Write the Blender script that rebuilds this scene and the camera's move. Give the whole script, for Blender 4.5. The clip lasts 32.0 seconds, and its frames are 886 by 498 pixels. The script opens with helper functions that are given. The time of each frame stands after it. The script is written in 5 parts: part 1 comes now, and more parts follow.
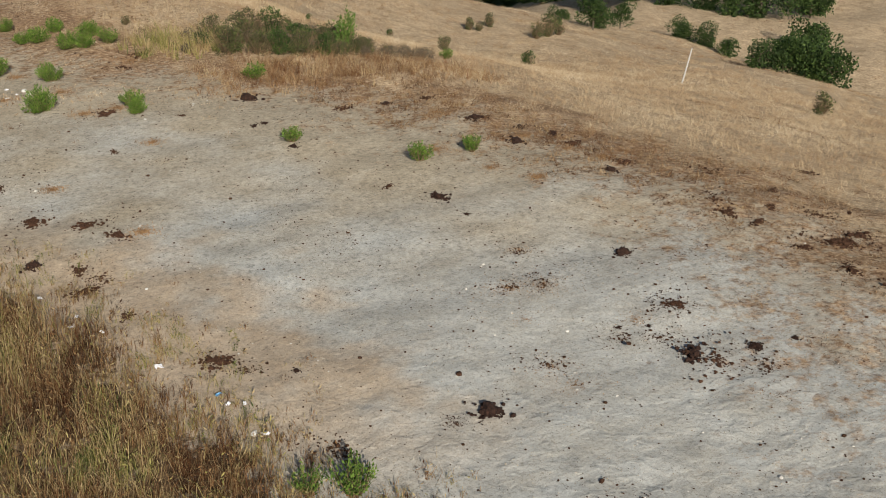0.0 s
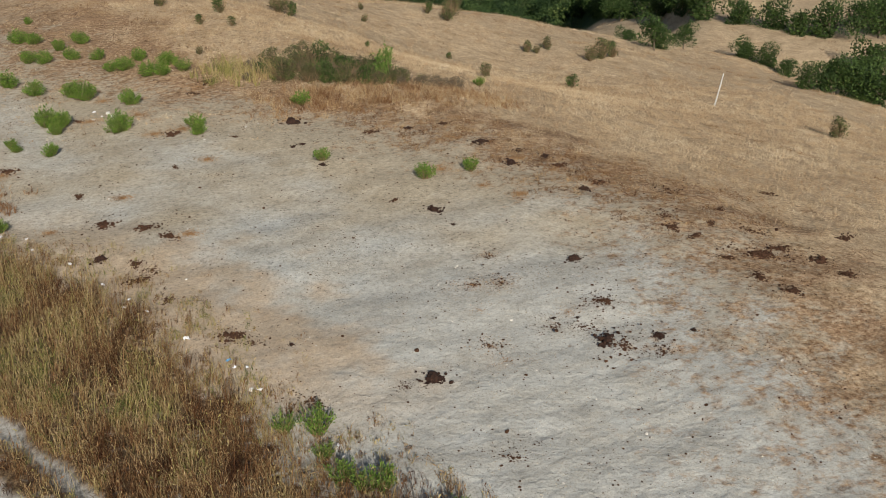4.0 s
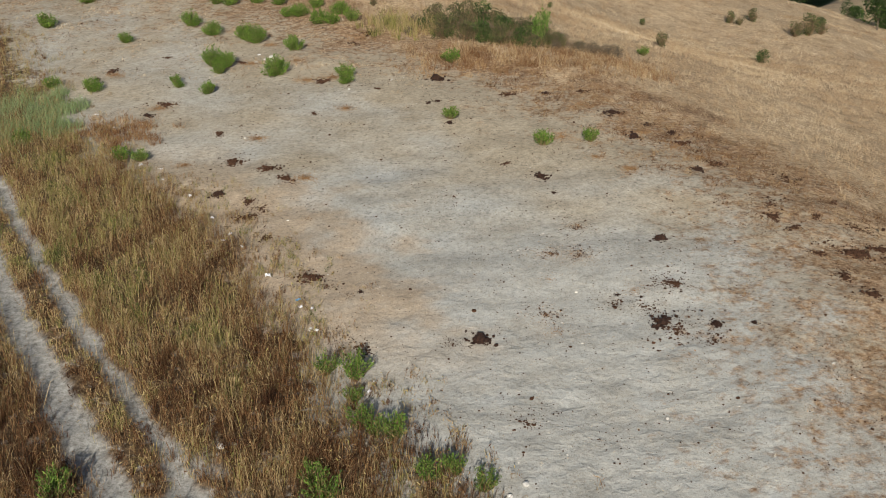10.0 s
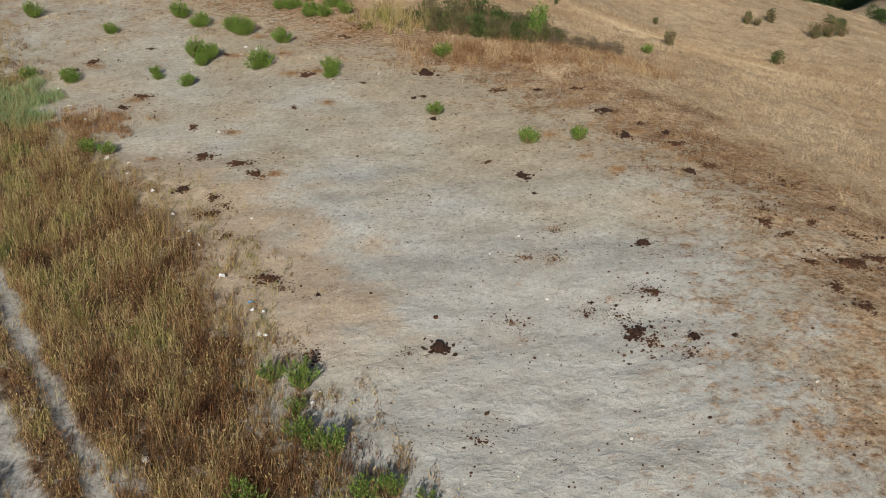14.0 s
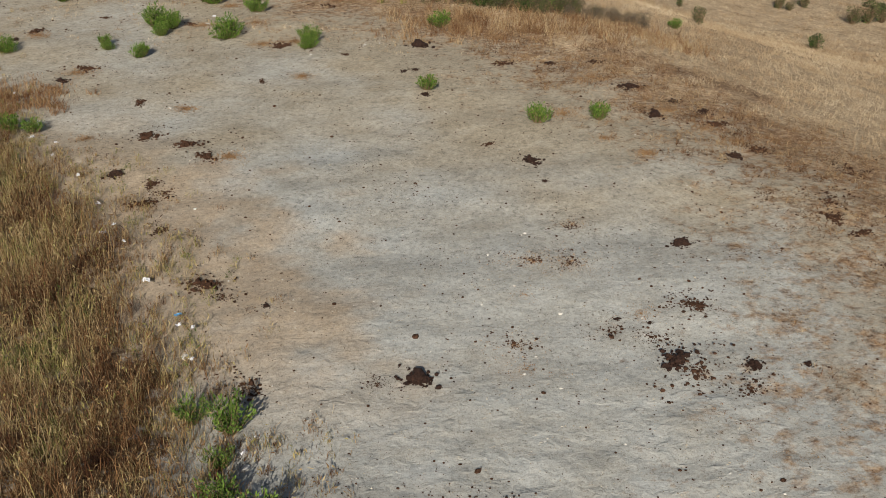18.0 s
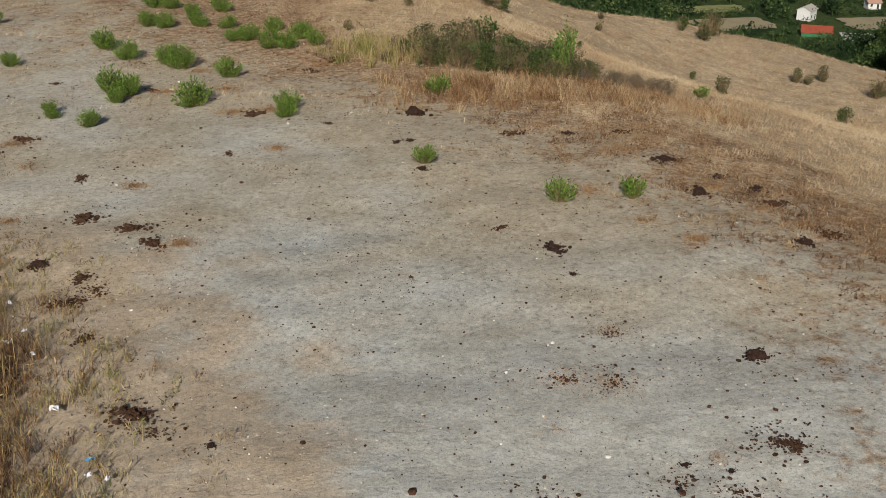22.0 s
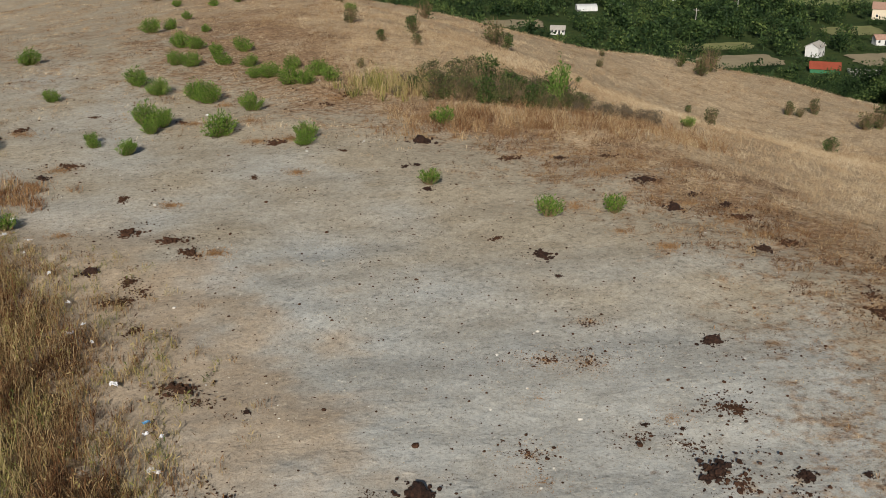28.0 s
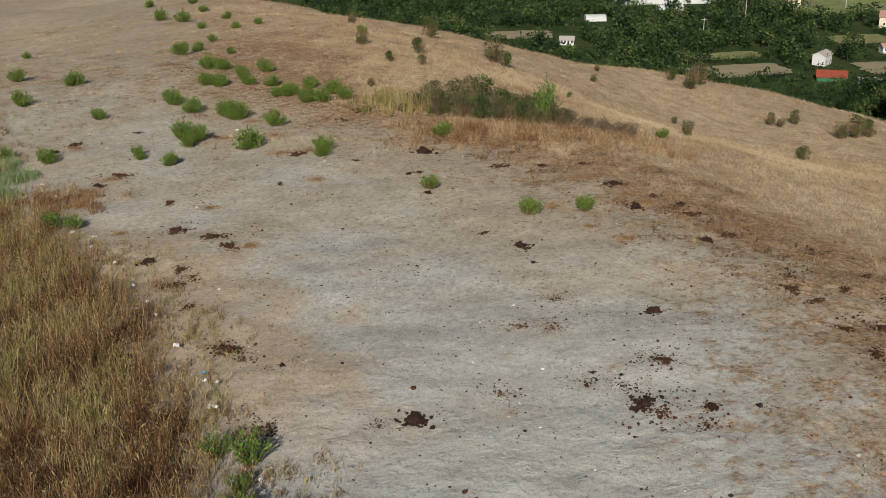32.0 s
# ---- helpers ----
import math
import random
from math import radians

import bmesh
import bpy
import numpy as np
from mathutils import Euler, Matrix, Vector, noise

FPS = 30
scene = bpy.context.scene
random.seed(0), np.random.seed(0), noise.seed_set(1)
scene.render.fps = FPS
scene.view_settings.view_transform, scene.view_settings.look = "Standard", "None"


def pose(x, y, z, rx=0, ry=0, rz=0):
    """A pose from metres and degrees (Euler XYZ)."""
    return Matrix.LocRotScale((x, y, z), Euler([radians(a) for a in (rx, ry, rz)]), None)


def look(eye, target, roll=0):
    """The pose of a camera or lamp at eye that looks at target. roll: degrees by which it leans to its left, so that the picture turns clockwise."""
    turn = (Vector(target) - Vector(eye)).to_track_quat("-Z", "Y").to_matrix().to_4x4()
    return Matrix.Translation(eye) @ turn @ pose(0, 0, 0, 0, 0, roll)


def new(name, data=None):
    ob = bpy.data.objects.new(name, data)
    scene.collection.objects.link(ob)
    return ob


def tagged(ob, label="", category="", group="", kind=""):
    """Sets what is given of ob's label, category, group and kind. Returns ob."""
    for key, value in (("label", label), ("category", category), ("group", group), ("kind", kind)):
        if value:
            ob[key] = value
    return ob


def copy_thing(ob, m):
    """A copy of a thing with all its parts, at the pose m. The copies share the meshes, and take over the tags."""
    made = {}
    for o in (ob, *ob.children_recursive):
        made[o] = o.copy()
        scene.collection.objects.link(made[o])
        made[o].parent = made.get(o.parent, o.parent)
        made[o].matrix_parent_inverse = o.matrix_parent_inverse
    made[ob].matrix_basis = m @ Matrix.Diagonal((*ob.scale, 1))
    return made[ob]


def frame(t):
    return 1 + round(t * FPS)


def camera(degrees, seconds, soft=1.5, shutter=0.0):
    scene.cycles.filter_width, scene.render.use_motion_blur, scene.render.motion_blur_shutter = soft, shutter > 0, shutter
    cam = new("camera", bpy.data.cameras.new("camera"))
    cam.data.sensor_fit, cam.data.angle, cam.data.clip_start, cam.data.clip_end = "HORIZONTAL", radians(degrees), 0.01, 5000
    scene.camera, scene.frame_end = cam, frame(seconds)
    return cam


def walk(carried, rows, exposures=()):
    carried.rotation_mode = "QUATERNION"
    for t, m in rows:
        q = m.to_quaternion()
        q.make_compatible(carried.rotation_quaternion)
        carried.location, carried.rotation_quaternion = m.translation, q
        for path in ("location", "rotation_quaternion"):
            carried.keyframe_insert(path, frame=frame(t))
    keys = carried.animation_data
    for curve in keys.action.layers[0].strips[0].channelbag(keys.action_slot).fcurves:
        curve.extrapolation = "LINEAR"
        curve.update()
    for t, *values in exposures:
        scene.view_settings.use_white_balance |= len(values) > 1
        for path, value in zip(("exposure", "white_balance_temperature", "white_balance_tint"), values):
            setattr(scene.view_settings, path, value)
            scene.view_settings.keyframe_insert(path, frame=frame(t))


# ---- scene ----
cam = camera(40.945, 32.0, soft=0.8)
# seconds, place in metres, heading clockwise from +y, tilt and roll in degrees
EXPOSURES = [(0, 0.20), (12, 0.25), (17, 0.12), (22, 0.02), (32, 0.0)]
PATH = [
    (0, -6.567, 1.811, 9.989, 19.830, -26.927, 1.118),
    (0.5, -6.472, 1.741, 9.954, 17.736, -27.130, 0.957),
    (1, -6.341, 1.656, 9.981, 16.957, -27.106, 0.901),
    (1.5, -6.193, 1.562, 10.024, 16.334, -27.083, 0.932),
    (2, -5.940, 1.465, 10.093, 16.098, -27.117, 0.875),
    (2.5, -5.766, 0.879, 10.397, 15.968, -27.049, 0.773),
    (2.6, -5.849, -0.426, 10.995, 15.536, -26.921, 0.527),
    (2.7, -5.964, -2.253, 11.831, 14.931, -26.741, 0.183),
    (2.8, -6.033, -3.341, 12.329, 14.571, -26.634, -0.021),
    (3, -6.042, -3.471, 12.389, 14.528, -26.621, -0.046),
    (3.5, -5.748, -3.539, 12.352, 14.499, -26.608, -0.120),
    (5.5, -4.594, -3.874, 12.575, 11.922, -26.674, -0.145),
    (6, -4.335, -3.972, 12.638, 10.436, -26.837, -0.119),
    (6.5, -4.009, -3.997, 12.593, 9.454, -27.185, -0.222),
    (7, -3.697, -4.086, 12.611, 9.048, -27.592, -0.305),
    (7.5, -3.455, -4.226, 12.579, 6.578, -27.942, -0.269),
    (8, -3.201, -4.389, 12.543, 3.130, -28.255, -0.231),
    (8.5, -2.814, -4.543, 12.547, 1.884, -28.543, -0.320),
    (9, -2.506, -4.646, 12.617, 1.605, -28.693, -0.341),
    (9.5, -2.182, -4.702, 12.731, 1.548, -28.707, -0.327),
    (10, -1.860, -4.757, 12.873, 1.572, -28.700, -0.306),
    (10.5, -1.538, -4.770, 12.893, 1.538, -28.617, -0.323),
    (11, -1.331, -4.834, 12.863, 1.623, -28.622, -0.257),
    (11.5, -1.132, -4.775, 12.812, 0.907, -28.589, -0.240),
    (12, -0.911, -4.633, 12.802, 0.334, -28.577, -0.270),
    (12.5, -0.730, -4.433, 12.693, 0.208, -28.549, -0.239),
    (13, -0.626, -4.133, 12.560, 0.092, -28.538, -0.157),
    (13.5, -0.508, -3.771, 12.401, -0.021, -28.541, -0.148),
    (14, -0.414, -3.319, 12.061, -0.005, -28.580, -0.129),
    (14.5, -0.328, -2.851, 11.670, -0.115, -28.539, -0.040),
    (16.5, 0.021, -0.502, 10.234, -0.941, -28.749, 0.138),
    (17, 0.044, 0.186, 9.905, -0.882, -28.815, 0.094),
    (17.5, 0.048, 0.884, 9.604, -0.779, -28.866, 0.056),
    (18, 0.036, 1.604, 9.305, -0.601, -28.430, -0.001),
    (18.5, 0.095, 2.271, 8.877, -0.685, -27.977, -0.015),
    (19, 0.122, 2.941, 8.448, -0.725, -27.678, 0.010),
    (19.5, 0.065, 3.568, 8.196, -0.597, -27.170, 0.090),
    (20, -0.012, 4.230, 7.995, -0.511, -26.292, 0.215),
    (20.5, -0.136, 4.943, 8.025, -0.300, -25.603, 0.191),
    (21, -0.188, 5.541, 7.900, -0.221, -24.743, 0.177),
    (21.5, -0.186, 6.054, 7.665, -0.208, -24.458, 0.129),
    (22, -0.184, 6.187, 7.353, -0.185, -24.469, 0.141),
    (22.5, -0.169, 6.248, 7.099, -0.173, -24.490, 0.234),
    (23, -0.185, 6.222, 6.951, -0.136, -24.479, 0.308),
    (23.5, -0.196, 6.171, 6.848, -0.102, -24.177, 0.348),
    (24, -0.270, 6.062, 6.841, 0.057, -23.821, 0.364),
    (24.5, -0.306, 6.182, 6.787, 0.141, -23.322, 0.374),
    (25, -0.276, 6.208, 6.840, 0.083, -23.081, 0.327),
    (25.5, -0.219, 5.775, 7.035, -0.084, -22.998, 0.157),
    (27.5, 0.048, 3.926, 7.768, -0.860, -22.768, -0.435),
    (28, 0.052, 3.354, 7.971, -0.876, -22.626, -0.429),
    (28.5, 0.060, 2.801, 8.151, -0.878, -22.501, -0.452),
    (29, -0.011, 2.643, 8.248, -0.741, -22.575, -0.418),
    (29.5, 0.064, 2.085, 8.408, -0.896, -22.516, -0.540),
    (30, 0.139, 1.484, 8.540, -1.001, -22.396, -0.567),
    (30.5, 0.236, 0.828, 8.729, -1.123, -22.324, -0.632),
    (31, 0.335, 0.120, 8.962, -1.275, -22.294, -0.759),
    (31.5, 0.438, -0.585, 9.203, -1.435, -22.218, -0.889),
    (32, 0.504, -1.277, 9.448, -1.519, -22.148, -0.971),
]
walk(cam, [(t, pose(x, y, z, 90 + tilt, 0, -heading) @ pose(0, 0, 0, 0, 0, roll))
           for t, x, y, z, heading, tilt, roll in PATH], EXPOSURES)

# ---------------------------------------------------------------- light
SUN_HEADING, SUN_HEIGHT = 185.0, 29.0          # where the sun stands, clockwise from +y, and its height
world = bpy.data.worlds.new("sky")
scene.world = world
world.use_nodes = True
wn = world.node_tree.nodes
sky = wn.new("ShaderNodeTexSky")
sky.sky_type, sky.sun_disc = "NISHITA", False
sky.sun_elevation, sky.sun_rotation = radians(SUN_HEIGHT), radians(SUN_HEADING)
world.node_tree.links.new(sky.outputs[0], wn["Background"].inputs[0])
wn["Background"].inputs[1].default_value = 0.052
sun = new("sun", bpy.data.lights.new("sun", "SUN"))
sun.data.energy, sun.data.angle, sun.data.color = 5.3, radians(0.6), (1.0, 0.943, 0.85)
_a, _h = radians(SUN_HEADING), radians(SUN_HEIGHT)
sun.matrix_world = look((80 * math.sin(_a), 80 * math.cos(_a), 80 * math.tan(_h)), (0, 0, 0))

# ---------------------------------------------------------------- terrain
VALLEY = -95.0


def bend(d, k, m):
    """A slope that sets in at d = 0, steepens by k a metre and stays at m."""
    d = np.maximum(d, 0.0)
    dm = m / k
    return np.where(d < dm, 0.5 * k * d * d, 0.5 * k * dm * dm + m * (d - dm))


def ramp(v, a, b):
    t = np.clip((v - a) / (b - a), 0, 1)
    return t * t * (3 - 2 * t)


def land(x, y):
    """The large form: a hilltop that falls off to the east, and the valley behind it."""
    x, y = np.asarray(x, float), np.asarray(y, float)
    z = -0.207 + 0.0227 * np.clip(x, -120, 300) - 0.0413 * np.clip(y, -60, 400)
    r, az = np.hypot(x, y - 5.0), np.arctan2(x, y)
    z = z - bend(x * 0.9317 + y * 0.3633 - 13.818, 0.0572, 0.2920)
    z = z - bend(x * 0.9889 - y * 0.1484 - 51.27, 0.0207, 0.2695)
    z = z - 1.563 * np.exp(-((x - 13) / 9) ** 2 - ((y - 59) / 11) ** 2) + 1.933 * np.exp(-((x - 21) / 9) ** 2 - ((y - 84) / 12) ** 2)
    z = z - bend(y * 0.5936 - x * 0.8047 - 37.16, 0.0196, 0.0874)
    z = z - bend(y * 0.8796 + x * 0.4758 - 62.56, 0.0085, 0.1054) * (1 - ramp(az, 0.28, 0.40)) * ramp(az, -0.27, -0.15)
    z = np.maximum(z, -18.0 - 0.08 * (r - 85.0) - bend(r - 236.0, 0.02, 0.6) - 25.0 * (1 - ramp(az, 0.32, 0.44)) - 60.0 * (1 - ramp(az, 0.20, 0.33)) - 80.0 * ramp(az, 1.6, 2.0) - 80.0 * ramp(-r, -80.0, -60.0))
    return np.where(z > VALLEY + 8, z, VALLEY + 8 * np.exp(np.minimum((z - VALLEY - 8) / 8.0, 0)))


def wave(x, y, s, seed):
    """Smooth noise of the plan, about -1 to 1, with bumps about s metres across."""
    r = np.random.RandomState(seed)
    out = np.zeros(np.broadcast(x, y).shape)
    for i in range(7):
        a, f, p = r.uniform(0, 6.283), r.uniform(0.6, 1.7) * 6.283 / (2 * s), r.uniform(0, 6.283)
        out = out + np.sin((x * math.cos(a) + y * math.sin(a)) * f + p + 1.3 * np.sin((y * math.cos(a) - x * math.sin(a)) * f * 0.6 + 2 * p))
    return out / 3.2


WEED_Y = [4, 8, 11.5, 12.4, 14.3, 16.4, 18.9, 21.9, 24.9, 27.1, 32.1, 35.9, 41, 60, 120]
WEED_X = [5, 2.5, -0.4, -1.2, -2.3, -3.3, -4.3, -5.6, -7.6, -9.7, -12.6, -14.0, -16.6, -27, -62]
STRAW_Y = [6, 12, 14.3, 15.6, 17.4, 20.3, 23, 25.7, 27.5, 30, 34, 35, 37.7, 42.6, 60, 90, 150]
STRAW_X = [5.8, 5.4, 5.4, 5.6, 6.0, 6.3, 6.2, 5.4, 4.2, 2.5, 0.2, -2.0, -4.3, -7.4, -12, -20, -36]


def weed_in(x, y):
    """How far a place lies inside the tall weeds, in metres."""
    return np.interp(y, WEED_Y, WEED_X) - x + 0.45 * wave(x, y, 1.1, 3) + 0.2 * wave(x, y, 0.4, 4)


def straw_in(x, y):
    return x - np.interp(y, STRAW_Y, STRAW_X) + 0.8 * wave(x, y, 1.6, 5) + 0.4 * wave(x, y, 0.5, 6)


def rut_1(y):
    return np.interp(y, [2, 11.2, 13.1, 15.3, 18.3, 22.6, 40], [-1.9, -7.0, -8.1, -9.3, -11.0, -13.1, -22])


def rut_2(y):
    return np.interp(y, [2, 11.4, 14.0, 17.1, 19.9, 23.7, 27.9, 45], [-0.9, -5.8, -7.2, -9.0, -10.5, -12.5, -14.6, -23.5])


def ruts(x, y):
    a = ramp(0.40 + 0.07 * wave(x, y, 0.7, 8) - np.abs(x - rut_1(y)), -0.06, 0.06)
    b = ramp(0.22 + 0.12 * wave(x, y, 0.9, 9) - np.abs(x - rut_2(y)), -0.07, 0.08)
    c = ramp(0.62 - np.hypot((x + 5.9) / 1.2, (y - 11.6) / 1.3) + 0.3 * wave(x, y, 0.5, 10), 0, 0.3)
    return np.clip(np.maximum(np.maximum(a, b), c), 0, 1) * ramp(weed_in(x, y), 0.4, 1.0)


def trodden(x, y):
    """The soft ground that hooves have churned, in front."""
    return ramp(21.5 - y + 1.5 * wave(x, y, 2.5, 11) - 0.25 * (x - 3), 0, 7) * ramp(-weed_in(x, y), 0.0, 0.8) * ramp(-straw_in(x, y), -1.2, 1.0)


def height(x, y):
    z = land(x, y)
    near = ramp(70 - np.hypot(x, y - 20), 0, 30)
    z = z + near * (0.05 * wave(x, y, 3.0, 21) + 0.015 * wave(x, y, 0.9, 22))
    t = trodden(x, y)
    z = z + t * (0.008 * wave(x * 0.75, y, 0.33, 23) + 0.009 * wave(x * 0.75, y, 0.20, 24)) - 0.06 * ruts(x, y)
    far = 1 - near
    return z + far * (0.35 * wave(x, y, 9, 25) * ramp(VALLEY * -1 + z, 0, 20))


def axis(a, b, fine, lo, hi, grow):
    """Grid lines: fine steps from a to b, growing outwards to lo and hi."""
    mid = list(np.arange(a, b, fine))
    up, s = [b], fine
    while up[-1] < hi:
        s *= grow
        up.append(up[-1] + s)
    down, s = [a], fine
    while down[-1] > lo:
        s *= grow
        down.append(down[-1] - s)
    return np.array(down[:0:-1] + mid + up)


# ---------------------------------------------------------------- meshes
def mesh_of(name, verts, tris, material=None, attrs=None, smooth=False):
    verts, tris = np.asarray(verts, np.float32), np.asarray(tris, np.int32)
    me = bpy.data.meshes.new(name)
    me.vertices.add(len(verts))
    me.vertices.foreach_set("co", verts.ravel())
    me.loops.add(tris.size)
    me.loops.foreach_set("vertex_index", tris.ravel())
    me.polygons.add(len(tris))
    me.polygons.foreach_set("loop_start", np.arange(0, tris.size, tris.shape[1], dtype=np.int32))
    me.polygons.foreach_set("use_smooth", np.full(len(tris), smooth))
    for key, values in (attrs or {}).items():
        me.attributes.new(key, "FLOAT", "POINT").data.foreach_set("value", np.asarray(values, np.float32).ravel())
    if material:
        me.materials.append(material)
    me.update()
    me.validate()
    return me


def part_of(name, me, parent, label="", m=None):
    ob = new(name, me)
    ob.parent = parent
    if m is not None:
        ob.matrix_local = m
    if label:
        ob["label"] = label
    return ob


def part(name, bm, material, parent, label=""):
    me = bpy.data.meshes.new(name)
    bm.to_mesh(me)
    bm.free()
    me.materials.append(material)
    return part_of(name, me, parent, label)


def box(bm, x0, y0, z0, x1, y1, z1, bevel=0.0):
    made = bmesh.ops.create_cube(bm, size=1.0, matrix=Matrix.LocRotScale(((x0 + x1) / 2, (y0 + y1) / 2, (z0 + z1) / 2), None, (x1 - x0, y1 - y0, z1 - z0)))
    if bevel:
        edges = list({e for v in made["verts"] for e in v.link_edges})
        bmesh.ops.bevel(bm, geom=edges, offset=bevel, segments=1, affect="EDGES")


def repeat(tv, tt, places, scales, turns):
    """One template many times: its corners and triangles at each place, size and turn about z."""
    tv, tt = np.asarray(tv, float), np.asarray(tt)
    c, s = np.cos(turns)[:, None], np.sin(turns)[:, None]
    scales = np.asarray(scales, float)
    if scales.ndim == 1:
        scales = np.repeat(scales[:, None], 3, 1)
    v = tv[None] * scales[:, None, :]
    x = v[..., 0] * c - v[..., 1] * s
    y = v[..., 0] * s + v[..., 1] * c
    v = np.stack([x, y, v[..., 2]], -1) + np.asarray(places)[:, None, :]
    f = tt[None] + (np.arange(len(places)) * len(tv))[:, None, None]
    return v.reshape(-1, 3), f.reshape(-1, tt.shape[1])


def tube(points, radii, sides=5):
    """A bent, tapered stem through the points."""
    v, f = [], []
    for i, (p, r) in enumerate(zip(points, radii)):
        d = Vector(points[min(i + 1, len(points) - 1)]) - Vector(points[max(i - 1, 0)])
        q = d.to_track_quat("Z", "Y")
        for k in range(sides):
            a = 6.2832 * k / sides
            v.append(Vector(p) + q @ Vector((r * math.cos(a), r * math.sin(a), 0)))
    for i in range(len(points) - 1):
        for k in range(sides):
            a, b = i * sides + k, i * sides + (k + 1) % sides
            f += [(a, b, a + sides), (b, b + sides, a + sides)]
    return [tuple(p) for p in v], f


def joined(pieces):
    v, f, n = [], [], 0
    for pv, pf in pieces:
        v.append(np.asarray(pv, float).reshape(-1, 3))
        f.append(np.asarray(pf, int).reshape(-1, 3) + n)
        n += len(pv)
    return np.concatenate(v), np.concatenate(f)


def leaf_cards(centres, lengths, widths, rng, up=0.4, out=None):
    """Small pointed leaves, four corners each, folded along the middle."""
    n = len(centres)
    d = rng.normal(size=(n, 3))
    d[:, 2] = np.abs(d[:, 2]) * 0.7 + up
    if out is not None:
        d = d * 0.7 + out
    d /= np.linalg.norm(d, axis=1)[:, None]
    s = np.cross(d, rng.normal(size=(n, 3)))
    s /= np.linalg.norm(s, axis=1)[:, None] + 1e-9
    nrm = np.cross(d, s)
    L, W = np.asarray(lengths)[:, None], np.asarray(widths)[:, None]
    v = np.stack([centres, centres + d * L * 0.5 + s * W * 0.5 + nrm * W * 0.12, centres + d * L, centres + d * L * 0.5 - s * W * 0.5 + nrm * W * 0.12], 1)
    b = np.arange(n)[:, None] * 4
    f = np.concatenate([b + [0, 1, 2], b + [0, 2, 3]])
    return v.reshape(-1, 3), f


def blades(x, y, h, w, lean, rng, drop=0.02, ground=height):
    """Upright grass blades: a bent strip with a point, five corners each."""
    n = len(x)
    z = ground(x, y) - drop
    a, b = rng.uniform(0, 6.283, n), rng.uniform(0, 6.283, n)
    side = np.stack([np.cos(a), np.sin(a), np.zeros(n)], 1) * (w / 2)[:, None]
    way = np.stack([np.cos(b), np.sin(b), np.zeros(n)], 1) * (lean * h)[:, None]
    base = np.stack([x, y, z], 1)
    mid = base + way * 0.3 + np.array([0, 0, 1.0]) * (h * 0.6)[:, None]
    tip = base + way + np.array([0, 0, 1.0]) * (h * np.sqrt(np.maximum(1 - lean ** 2 * 0.5, 0.2)))[:, None]
    v = np.stack([base - side, base + side, mid + side * 0.8, mid - side * 0.8, tip], 1).reshape(-1, 3)
    k = np.arange(n)[:, None] * 5
    f = np.concatenate([k + [0, 1, 2], k + [0, 2, 3], k + [3, 2, 4]])
    return v, f


# ---------------------------------------------------------------- materials
def material(name, rough=0.9, spec=0.2):
    m = bpy.data.materials.new(name)
    m.use_nodes = True
    nt = m.node_tree
    p = nt.nodes["Principled BSDF"]
    p.inputs["Roughness"].default_value = rough
    p.inputs["Specular IOR Level"].default_value = spec
    return m, nt, p


def noise_node(nt, scale, detail=4.0, rough=0.55, co=None, dist=0.0):
    n = nt.nodes.new("ShaderNodeTexNoise")
    n.inputs["Scale"].default_value, n.inputs["Detail"].default_value = scale, detail
    n.inputs["Roughness"].default_value, n.inputs["Distortion"].default_value = rough, dist
    if co is None:
        co = nt.nodes.new("ShaderNodeTexCoord").outputs["Object"]
    nt.links.new(co, n.inputs["Vector"])
    return n.outputs["Fac"]


def ramp_node(nt, fac, stops):
    r = nt.nodes.new("ShaderNodeValToRGB")
    while len(r.color_ramp.elements) < len(stops):
        r.color_ramp.elements.new(0.5)
    for e, (p, c) in zip(r.color_ramp.elements, stops):
        e.position, e.color = p, (*c, 1) if len(c) == 3 else c
    nt.links.new(fac, r.inputs[0])
    return r.outputs[0]


def level(nt, fac, a, b):
    m = nt.nodes.new("ShaderNodeMapRange")
    m.inputs[1].default_value, m.inputs[2].default_value = a, b
    nt.links.new(fac, m.inputs[0])
    return m.outputs[0]


def mix(nt, fac, a, b, kind="MIX"):
    m = nt.nodes.new("ShaderNodeMix")
    m.data_type, m.blend_type = "RGBA", kind
    for s, v in ((m.inputs["Factor"], fac), (m.inputs["A"], a), (m.inputs["B"], b)):
        if isinstance(v, (int, float)):
            s.default_value = v
        elif isinstance(v, tuple):
            s.default_value = (*v, 1)
        else:
            nt.links.new(v, s)
    return m.outputs["Result"]


def calc(nt, op, a, b):
    m = nt.nodes.new("ShaderNodeMath")
    m.operation = op
    for s, v in ((m.inputs[0], a), (m.inputs[1], b)):
        if isinstance(v, (int, float)):
            s.default_value = v
        else:
            nt.links.new(v, s)
    return m.outputs[0]


def bump(nt, p, fac, strength, distance):
    b = nt.nodes.new("ShaderNodeBump")
    b.inputs["Strength"].default_value, b.inputs["Distance"].default_value = strength, distance
    nt.links.new(fac, b.inputs["Height"])
    nt.links.new(b.outputs[0], p.inputs["Normal"])


def attribute(nt, name):
    a = nt.nodes.new("ShaderNodeAttribute")
    a.attribute_name = name
    return a.outputs["Fac"]


